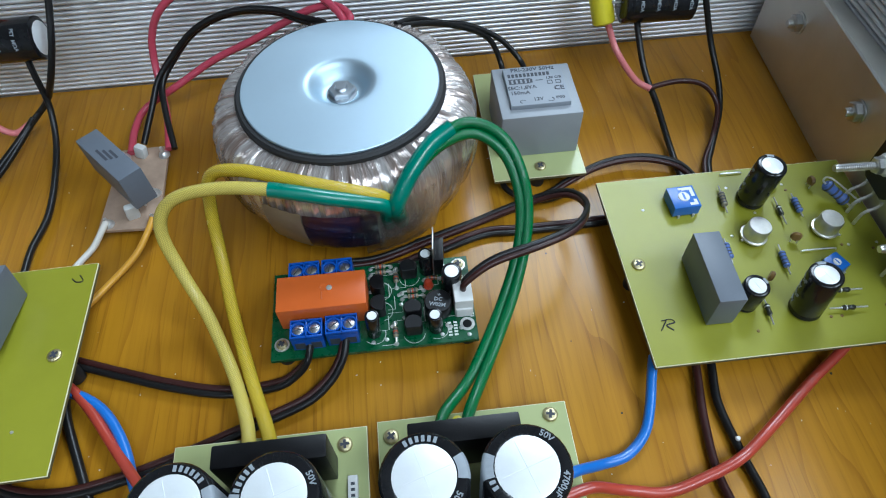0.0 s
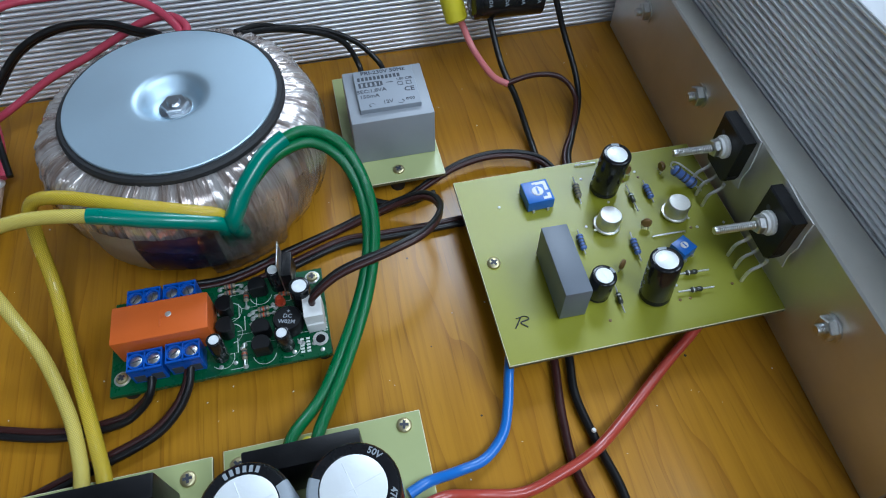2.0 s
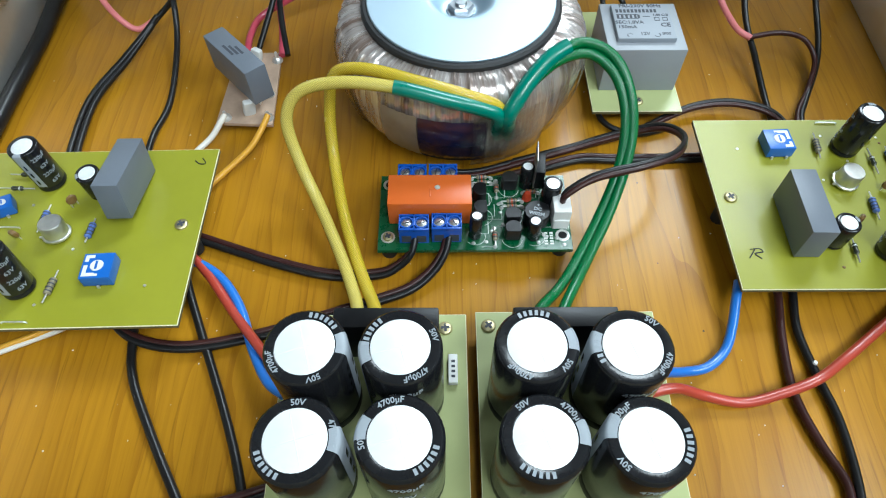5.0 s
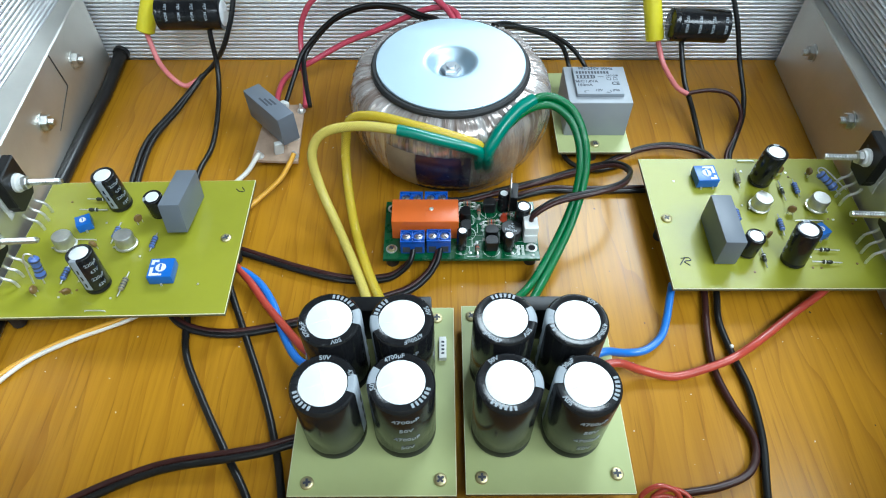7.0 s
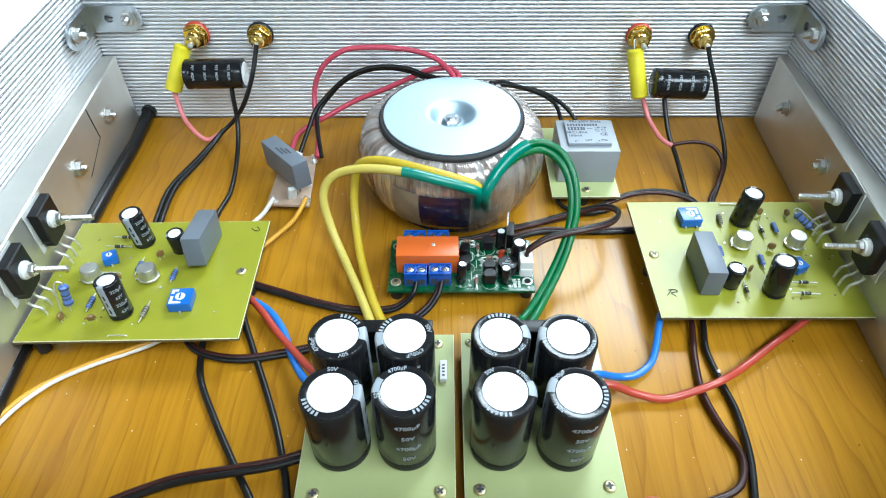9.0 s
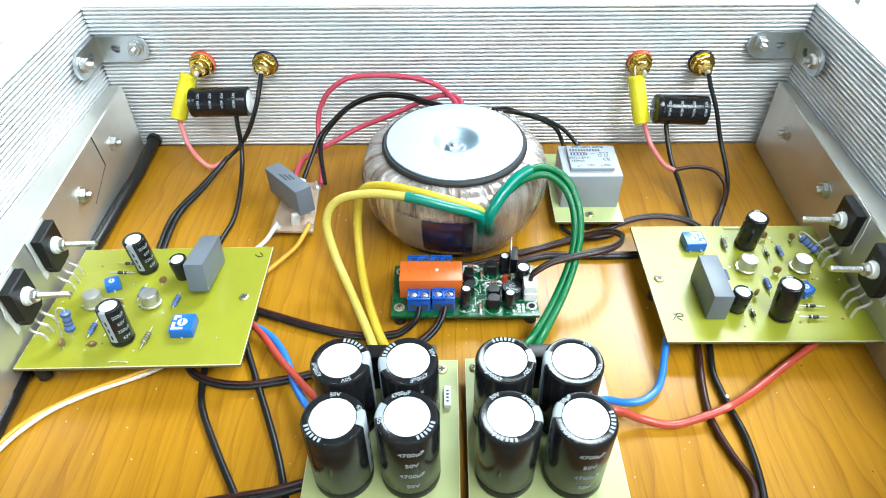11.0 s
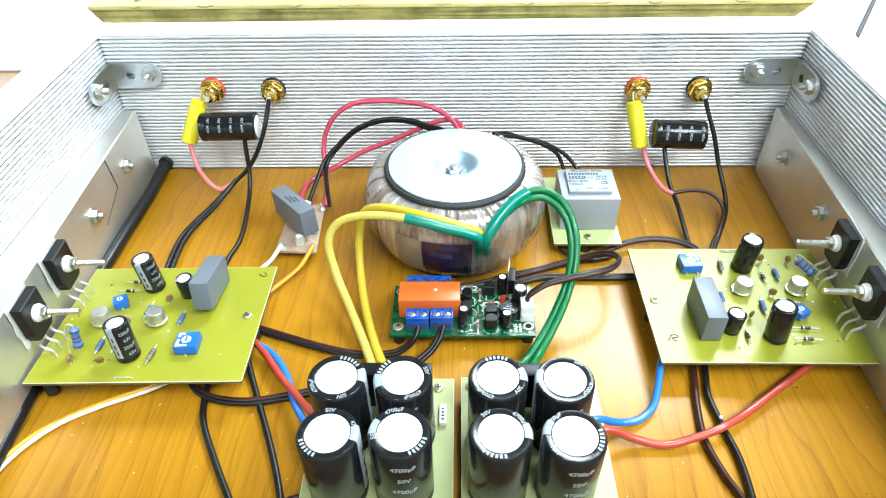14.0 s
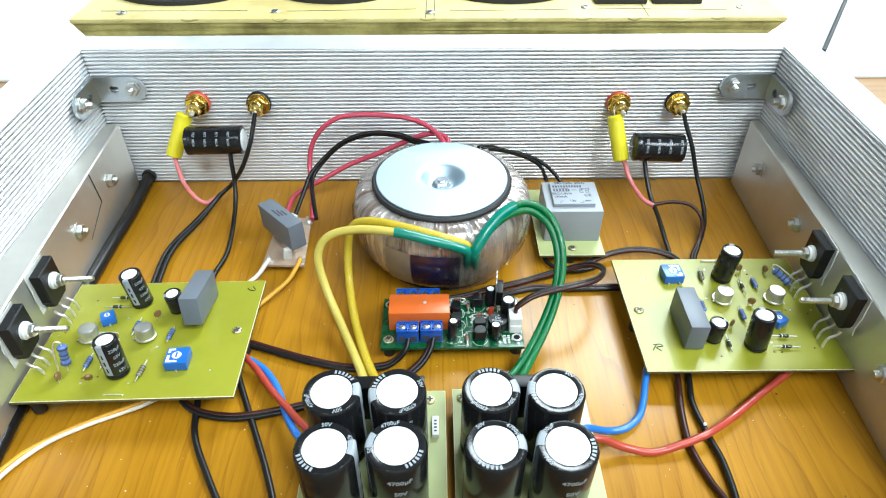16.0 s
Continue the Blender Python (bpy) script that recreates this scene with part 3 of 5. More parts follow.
def board(parent, w, d, mat, thick=1.6, edge=FR4_EDGE):
    """A sheet w by d centred on the origin, its top at z 0, with a pale sawn rim over a darker lower edge."""
    rim = part("pcb", box(-w / 2, w / 2, -d / 2, d / 2, -thick, -0.45, 0.1, 1), FR4_LOWER if edge is FR4_EDGE else edge, parent)
    part("pcb_rim", box(-w / 2, w / 2, -d / 2, d / 2, -0.45, -0.05, 0.1, 1), edge, rim)
    part("pcb_face", box(-w / 2 + 0.25, w / 2 - 0.25, -d / 2 + 0.25, d / 2 - 0.25, -0.3, 0.0), mat, rim, smooth=False)
    return rim


def spacer(parent, x, y, high, top=-1.6):
    part("spacer", lathe([(0, top - high), (2.8, top - high), (2.8, top), (0, top)], 16), RUBBER, parent, at=mpose(x, y, 0))


def radial_cap(parent, x, y, r, h, z=0.0, tilt=(0, 0), stripe=None, label="", turn=0.0):
    """A standing electrolytic: crimped sleeve, bare can top with vent cross, pale stripe."""
    c = part("electrolytic_capacitor", lathe([(0, 0), (r * 0.93, 0), (r, 0.4), (r, h * 0.07), (r * 0.955, h * 0.10), (r, h * 0.13), (r, h - r * 0.11), (r * 0.97, h - r * 0.04), (r * 0.92, h), (r * 0.735, h + 0.02), (r * 0.71, h - 0.12)], 32), SLEEVE, parent, label, at=mpose(x, y, z, tilt[0], tilt[1], turn))
    top = part("can_top", lathe([(r * 0.73, h - 0.25), (r * 0.66, h - 0.02), (0, h - 0.02)], 28), CAP_TOP, c)
    bm = bmesh.new()
    for k in range(2):
        a = math.pi / 2 * k + 0.3
        q = Vector((math.cos(a), math.sin(a), 0)) * r * 0.62
        tube([-q + Vector((0, 0, h)), q + Vector((0, 0, h))], 0.04 + r * 0.004, 6, 1, bm=bm)
    part("vent_score", bm, CAP_TOP, top)
    if stripe is not None:
        bm = bmesh.new()
        wide = 0.62
        for zz0, zz1 in ((h * 0.16, h - r * 0.11),):
            cols = [[bm.verts.new((rr * math.cos(a), rr * math.sin(a), zz)) for zz, rr in ((zz0, r + 0.05), (zz1, r + 0.05), (h - r * 0.03, r * 0.975), (h + 0.05, r * 0.92), (h + 0.06, r * 0.735))] for a in (stripe - wide / 2 + wide * k / 6 for k in range(7))]
            for p, q in zip(cols, cols[1:]):
                for i in range(4):
                    bm.faces.new((p[i], q[i], q[i + 1], p[i + 1]))
        st = part("polarity_stripe", bm, SLEEVE_GREY, c)
        bm = bmesh.new()
        for k in range(3):
            zc = h * (0.3 + 0.2 * k)
            v = [bm.verts.new(((r + 0.09) * math.cos(stripe + s), (r + 0.09) * math.sin(stripe + s), zc + dz)) for s, dz in ((-0.07, -h * 0.06), (0.07, -h * 0.06), (0.07, h * 0.06), (-0.07, h * 0.06))]
            bm.faces.new(v)
        part("minus_mark", bm, SLEEVE, st)
    return c


# ---- reservoir capacitor boards ----
def reservoir_board(name, x0, x1, y0, y1, caps, screws, text_caps, label):
    t = thing(name, mpose((x0 + x1) / 2, (y0 + y1) / 2, 9.0), label, "circuit board", "reservoir boards")
    cx, cy = (x0 + x1) / 2, (y0 + y1) / 2
    board(t, x1 - x0, y1 - y0, FR4_PALE)
    for i, (x, y, stripe) in enumerate(caps):
        c = radial_cap(t, x - cx, y - cy, 10.7, 35.4, 0.0, (RNG.uniform(-0.6, 0.6), RNG.uniform(-0.6, 0.6)), stripe, "tall black sleeved reservoir capacitor")
        # print round the top rim and down the sleeve
        turn = (-62, 28, 100, 196)[i] + (30 if cx > 0 else 0)
        part("lettering", arc_text("4700µF", 2.2, 8.95), SLEEVE_GREY, c, at=mpose(0, 0, 35.46, 0, 0, turn + 180))
        part("lettering", arc_text("50V", 2.2, 8.95), SLEEVE_GREY, c, at=mpose(0, 0, 35.46, 0, 0, turn + 262))
        for k in range(6):
            part("printed_bar", box(-0.42, 0.42, 8.1, 9.6, 0, 0.05), SLEEVE_GREY, c, at=mpose(0, 0, 35.44, 0, 0, turn + 9.6 * (k + 1)), smooth=False)
        if i % 2:
            for k, words in enumerate(("4700µF", "50V", "4700µF", "50V")):
                part("lettering", text_bm(words, 2.9, pose(0, 0, 29 - k * 6.6), bend=10.76), SLEEVE_GREY, c, at=mpose(0, 0, 0, 0, 0, 8))
    for x, y in screws:
        screw(t, x - cx, y - cy, 0)
        spacer(t, x - cx, y - cy, 7.4)
    return t


P = math.pi
cap_l = reservoir_board("reservoir_board", -55.2, 1.0, -182.5, -108.8, [(-40.8, -136.2, 0.1), (-16.8, -136, 3.3), (-40.6, -159.4, 0.0), (-16.6, -159.2, 2.9)], [(-5.6, -113.8), (-4.4, -177.2), (-48.8, -178.2)], True, "pale green board with four tall black capacitors")
cap_r = reservoir_board("reservoir_board", 4.0, 60.6, -182.0, -108.0, [(17.2, -136, 0.15), (41.3, -136.2, 3.0), (17.0, -159.2, 0.1), (41.4, -159.4, 2.8)], [(8.0, -113.0), (9.5, -176.6), (55.0, -175.4), (55.4, -111.8)], True, "pale green board with four tall black capacitors")
rect = (("bridge_rectifier", cap_l, -22.5), ("bridge_rectifier", cap_r, 28.5))
for nm, par, x in rect:
    bx = par.matrix_basis.translation / MM
    rb = part(nm, box(-15, 15, -3.2, 3.2, 0.5, 21, 0.8), BLACK, par, "black slab bridge rectifier", at=mpose(x - bx.x, -120.5 - bx.y, 0))
    for k in range(4):
        part("lead", box(-11.6 + k * 7.5, -10.8 + k * 7.5, -0.4, 0.4, -0.4, 1), SOLDER, rb, smooth=False)
bx = cap_l.matrix_basis.translation / MM
ceramic_block = part("white_resistor", box(-1.4, 1.4, -4.6, 4.6, 0, 2.4, 0.3), WHITE, cap_l, "small white ceramic block", at=mpose(-3.4 - bx.x, -128 - bx.y, 0))
bm = bmesh.new()
for k in range(4):
    box(-0.5, 0.6, -3 + k * 1.6, -2.2 + k * 1.6, 2.38, 2.46, bm=bm)
part("printing", bm, INK, ceramic_block, "dark printed bars", smooth=False)
part("yellow_drop", lathe([(0, 0), (1.9, 0.3), (1.6, 1.6), (0, 2.3)], 14), YELLOW_FILM, cap_r, at=mpose(-4.5, 34.0, 0))

# ---- amplifier boards ----
def leads(parent, x0, y0, x1, y1, z):
    bm = tube([(x0, y0, -0.3), (x0, y0, z), (x0 + (x1 - x0) * 0.2, y0 + (y1 - y0) * 0.2, z + 0.25), (x1 - (x1 - x0) * 0.2, y1 - (y1 - y0) * 0.2, z + 0.25), (x1, y1, z), (x1, y1, -0.3)], 0.28, 6, 2)
    return part("lead", bm, SOLDER, parent)


def resistor(parent, a, b, mat, r=1.0, length=5.4, name="resistor", bands=(), z=1.4):
    a, b = Vector((*a, 0)), Vector((*b, 0))
    way = (b - a).normalized()
    mid = (a + b) / 2
    m = Matrix.Translation((mid + Vector((0, 0, z))) * MM) @ way.to_track_quat("Z", "Y").to_matrix().to_4x4()
    h = length / 2
    body = part(name, lathe([(0, -h), (r * 0.7, -h), (r, -h + 0.4), (r, -h + 1.2), (r * 0.84, -h + 1.7), (r * 0.84, h - 1.7), (r, h - 1.2), (r, h - 0.4), (r * 0.7, h), (0, h)], 16), mat, parent, at=m)
    for k, bmat in enumerate(bands):
        zc = -h + 1.0 + k * (length - 2.0) / max(1, len(bands) - 1)
        part("colour_band", lathe([(r * 1.01, zc - 0.22), (r * 1.03, zc - 0.2), (r * 1.03, zc + 0.2), (r * 1.01, zc + 0.22)], 16), bmat, body)
    half = (b - a).length / 2
    part("lead", tube([(0, 0, -half), (0, 0, -h), (0, 0, h), (0, 0, half)], 0.27, 6, 2), SOLDER, body)
    return body


def trimmer(parent, x, y, w, h, rot, white=True):
    b = part("trimmer", box(-w / 2, w / 2, -w / 2, w / 2, 0.4, h, 0.35), BLUE_TRIM, parent, "blue square trimmer", at=mpose(x, y, 0, 0, 0, rot))
    part("rotor", lathe([(0, h), (w * 0.22, h), (w * 0.20, h + 0.3), (0, h + 0.3)], 20), WHITE, b)
    part("rotor_slot", box(-w * 0.04, w * 0.04, -w * 0.16, w * 0.16, h + 0.28, h + 0.34), BLUE_TRIM, b, smooth=False)
    if white:
        for x0, x1, y0, y1 in ((0.02, 0.42, 0.29, 0.42), (0.29, 0.42, -0.02, 0.29), (0.12, 0.42, -0.42, -0.30), (0.30, 0.42, -0.30, -0.16), (-0.10, 0.02, 0.33, 0.42)):
            part("printed_mark", box(x0 * w, x1 * w, y0 * w, y1 * w, h - 0.05, h + 0.05), WHITE, b, smooth=False)
    for dx, dy in ((-0.28, -0.55), (0.28, -0.55), (0, 0.55)):
        part("lead", box(dx * w - 0.4, dx * w + 0.4, dy * w - 0.3, dy * w + 0.3, -0.2, 1.2), SOLDER, b, smooth=False)
    return b


def can_transistor(parent, x, y, rot=0):
    b = part("metal_can_transistor", lathe([(0, 0.9), (4.6, 0.9), (4.7, 1.2), (4.6, 1.5), (4.0, 1.7), (3.95, 6.4), (3.6, 6.9), (0, 6.95)], 28), CAN, parent, "round silver metal-can transistor", at=mpose(x, y, 0, RNG.uniform(-4, 4), RNG.uniform(-4, 4), rot))
    part("tab", box(4.4, 5.5, -0.4, 0.4, 0.95, 1.35), CAN, b, smooth=False)
    for k in range(3):
        a = 2 * P * k / 3
        part("lead", lathe([(0.3, -0.6), (0.3, 1)], 8, m=Matrix.Translation((2.2 * math.cos(a), 2.2 * math.sin(a), 0))), SOLDER, b)
    return b


def ceramic(parent, x, y, rot=0, r=1.9):
    b = part("ceramic_capacitor", lathe([(0, -0.9), (r * 0.8, -0.7), (r, 0), (r * 0.8, 0.7), (0, 0.9)], 18, "y"), BROWN_DISC, parent, at=mpose(x, y, r + 1.0, RNG.uniform(-25, 25), 0, rot))
    for s in (-1, 1):
        part("lead", tube([(s * 1.1, 0, -r - 1.2), (s * 1.1, 0, -r * 0.5)], 0.25, 6, 1), SOLDER, b)
    return b


def power_resistor(t, m):
    rb = part("power_resistor", lathe([(0, -5.0), (1.5, -5.0), (2.0, -4.4), (2.0, -3.0), (1.7, -2.4), (1.7, 2.4), (2.0, 3.0), (2.0, 4.4), (1.5, 5.0), (0, 5.0)], 20), RESIN_BLUE, t, "large blue banded power resistor", at=m)
    for zc in (-3.7, -1.3, 0.6, 3.7):
        r = 1.74 if abs(zc) < 3 else 2.04
        part("colour_band", lathe([(r, zc - 0.4), (r + 0.04, zc - 0.35), (r + 0.04, zc + 0.35), (r, zc + 0.4)], 20), INK, rb)
    part("lead", tube([(0, 0, -4.9), (0, 0, -8.5)], 0.35, 6, 1), SOLDER, rb)
    part("lead", tube([(0, 0, 4.9), (0.3, 0, 6.6), (2.2, 0, 7.2), (3.4, 0, 4.0), (3.6, 0, -7.5)], 0.35, 6, 5), SOLDER, rb)


BW, BD = 92.0, 74.6


def amplifier_board():
    t = thing("amplifier_board", mpose(135.6, -65.0, 12.5), "yellow-green bare amplifier board crowded with small components", "circuit board", "amplifier boards")
    ox, oy = 135.6, -65.0
    board(t, BW, BD, FR4)
    q = lambda x, y: (x - ox, y - oy)
    screw(t, *q(94.8, -65.1), 0)
    for x, y in ((94.8, -65.1), (176, -34)):
        spacer(t, x - ox, y - oy, 10.9)
    # big film capacitor, slightly leaning
    f = part("film_capacitor", box(-4.3, 4.3, -12.9, 12.9, 0.5, 14.8, 0.45), GREY, t, "large slate-grey box film capacitor", at=mpose(*q(113.6, -77.5), 0, 0, 0, -1))
    c1 = radial_cap(t, *q(142.0, -42.4), 5.0, 19.0, 0.3, (3, 2), 1.4, "black sleeved electrolytic capacitor")
    c2 = radial_cap(t, *q(142.2, -88.2), 5.0, 19.0, 0.3, (-3, -3), 1.5, "black sleeved electrolytic capacitor")
    for c in (c1, c2):
        for k, words in enumerate(("63V", "220µF", "63V", "220µF")):
            part("lettering", text_bm(words, 2.1, pose(0, 0, 4.4 + k * 3.7), bend=5.06), SLEEVE_GREY, c, at=mpose(0, 0, 0, 0, 0, 236 if c is c1 else 242))
    radial_cap(t, *q(124.0, -83.6), 4.0, 11.0, 0.3, (2, 2), 0.4, "short black electrolytic capacitor")
    trimmer(t, *q(116.7, -42.0), 9.6, 5.0, 2)
    trimmer(t, *q(157.5, -74.6), 6.2, 4.4, 25, white=False)
    can_transistor(t, *q(136.8, -58.6), 200)
    can_transistor(t, *q(162.0, -58.8), 320)
    tan, blu, dio = RESIN_TAN, RESIN_BLUE, RESIN_DARK
    for a, b, mat, nm in (((132.6, -35.9), (131.4, -48.2), tan, "resistor"), ((150.1, -43.5), (149.8, -55.6), dio, "diode"), ((156.9, -42.7), (156.7, -53.2), blu, "resistor"),
                          ((143.4, -63.7), (142.6, -75.7), blu, "resistor"), ((126.1, -59.0), (125.5, -69.1), blu, "resistor"), ((130.5, -82.5), (129.8, -92.9), dio, "diode"),
                          ((150.7, -83.2), (162.9, -83.8), dio, "diode"), ((149.5, -89.6), (161.6, -90.3), dio, "diode")):
        if nm == "diode":
            resistor(t, q(*a), q(*b), mat, 0.85, 4.0, "diode", (SOLDER,))
        else:
            resistor(t, q(*a), q(*b), mat, 1.15, 6.0, "resistor", (INK, INK, INK, INK))
    for k, (x, y) in enumerate(((152.4, -37.8), (165.5, -38.9), (149.8, -62.1), (135.2, -76.5))):
        ceramic(t, *q(x, y), 20 + 70 * k)
    leads(t, *q(135.9, -29.7), *q(143.5, -29.9), 0.5)
    leads(t, *q(150.9, -66.6), *q(162.6, -66.9), 0.5)
    rng = random.Random(3)
    for k in range(22):
        x, y = rng.uniform(102, 178), rng.uniform(-96, -32)
        if 106 < x < 121 and y < -60:
            continue
        part("solder_pad", lathe([(0.55, 0), (0.5, 0.22), (0.2, 0.3), (0, 0.3)], 8), SOLDER if k % 2 else BROWN_DISC, t, at=mpose(x - ox, y - oy, 0))
    return t


amp_r = amplifier_board()
amp_l = copy_thing(amp_r, mpose(-134.2, -78.8, 13.2, 2.4, 0, 181.2))
for c in amp_l.children:
    at = c.matrix_basis.translation / MM
    if c.name.startswith("film_capacitor"):
        c.matrix_basis = mpose(-20.4, -14.0, 1.8, 9, 1, -1)
    elif c.name.startswith("trimmer") and at.x < 0:
        c.matrix_basis = mpose(-18.2, 17.8, 0, 0, 0, 2)
    elif c.name.startswith("screw"):
        c.matrix_basis = mpose(at.x + 1.5, at.y - 1.5, 0, 0, 0, 30)
    elif c.name.startswith("metal_can"):
        c.matrix_basis = mpose(at.x, at.y - 4.6, 0, 3, -2, 20)
    elif c.name.startswith("electrolytic") and at.y < -20:
        c.matrix_basis = mpose(10.6, -22.6, 0.3, -4, 3, 0)
    elif c.name.startswith("electrolytic") and at.x < 0:
        c.matrix_basis = mpose(-8.2, -17.2, 0.3, -6, 2, 0)
power_resistor(amp_r, mpose(34.8, 18.6, 4.2, 0, -62, -36))
power_resistor(amp_l, mpose(28.0, 19.6, 8.6, 8, -6, 20))
bm = ribbon([(-40.6, -25.3), (-39.3, -23.6), (-38.0, -21.8)], 0.5, 0.12)
ribbon([(-39.6, -21.9), (-36.6, -21.6), (-35.6, -22.9), (-38.4, -23.6), (-36.6, -25.6)], 0.5, 0.12, bm=bm)
part("pen_letter", bm, PEN, amp_r, "handwritten black letter R")
bm = ribbon([(-40.6, -32.6), (-42.1, -30.4), (-41.6, -29.6)], 0.5, 0.12)
ribbon([(-41.6, -29.6), (-39.8, -29.9), (-38.2, -31.4)], 0.5, 0.12, bm=bm)
part("pen_letter", bm, PEN, amp_l, "handwritten black letter L")


def power_transistor(x, y, z, sign):
    """A flat plastic transistor clamped to the angle by a long bolt through a nut and spacer; legs bend down to the board."""
    t = thing("power_transistor", mpose(x, y, z, 0, 0, -TOE_R if sign > 0 else 180 + TOE_L), "black power transistor bolted over a white insulating pad", "transistor", "power transistors")
    # local: body looks to -x, plate at x 0
    rng = random.Random(int(y * 10))
    pts = [(-8.2 + rng.uniform(-0.6, 0.3), -11.8), (-2, -11.4 - rng.random() * 0.6), (8.2 + rng.uniform(-0.3, 0.8), -11.9), (8.0, -4), (8.9 + rng.random(), 1), (8.3, 6), (9.0, 9.6 + rng.uniform(-0.8, 0.8)), (3, 9.9), (0, 10.9), (-8.6, 10.2), (-8.1, 5), (-9.2, -1), (-8.3, -6)]
    turned = pose(0, 0, 0, 0, -90, 0) @ pose(0, 0, 0, 0, 0, 90)
    bm = prism(pts, 0.05, 0.45)
    for v in bm.verts:
        v.co.z += 0.35 * math.sin(v.co.x * 0.9) * math.sin(v.co.y * 0.7) - 0.4
    part("insulating_pad", bm, MICA, t, "wrinkled white insulating pad", at=turned, smooth=False)
    part("backing", box(-6.5, 6.5, -9, 7.5, -2.0, 0.6), PASTE, t, "smear of white thermal paste", at=turned)
    body = [(-7.6, -11), (7.6, -11), (7.6, 4.2), (6.6, 5.4), (6.6, 7.4), (5.2, 8.8), (-5.2, 8.8), (-6.6, 7.4), (-6.6, 5.4), (-7.6, 4.2)]
    b = part("body", prism(body, 0.55, 5.2, bevel=0.5), BLACK, t, at=pose(0, 0, 0, 0, -90, 0) @ pose(0, 0, 0, 0, 0, 90))
    part("ejector_mark", lathe([(0, 5.15), (1.0, 5.15), (1.0, 5.23), (0, 5.23)], 14), INK, b, at=mpose(3.6, -5.5, 0))
    prof = [(0, 0), (3.9, 0), (3.9, 1.2), (3.2, 1.6), (3.2, 2.6), (0, 2.6)]
    part("spacer_washer", lathe(prof, 24), WHITE, t, at=mpose(-5.2, 0, 2.6, 0, -90, 0))
    part("nut", prism(regular(6, 2.9), 2.6, 4.8, bevel=0.3), BOLT, t, at=mpose(-5.2, 0, 2.6, 0, -90, 0))
    prof, h = [(0, 5.0)], 5.0
    while h < 17.5:
        prof += [(1.35, h), (1.15, h + 0.3)]
        h += 0.6
    part("long_bolt", lathe(prof + [(1.1, 18), (0, 18)], 14), BOLT, t, at=mpose(-5.2, 0, 2.6, 0, -90, 0))
    drop = z - 12.8
    for k in (-1, 0, 1):
        yy = k * 5.2
        part("leg", tube([(-2.8, yy, -10.8), (-3.0, yy, -12.4), (-4.2, yy, -14.0), (-6.0, yy, -15.2), (-6.9, yy, -17.2), (-7.1, yy, -drop + 1.2), (-7.1, yy, -drop - 1)], 0.6, 8, 4), SOLDER, t)
    return t


for y in (-52.5, -84.6):
    power_transistor(PLATE_R + y * math.tan(radians(TOE_R)) - 2.2, y, 34.2, 1)
for y in (-66.4, -97.2):
    power_transistor(PLATE_L - y * math.tan(radians(TOE_L)) + 2.4, y, 33.6, -1)

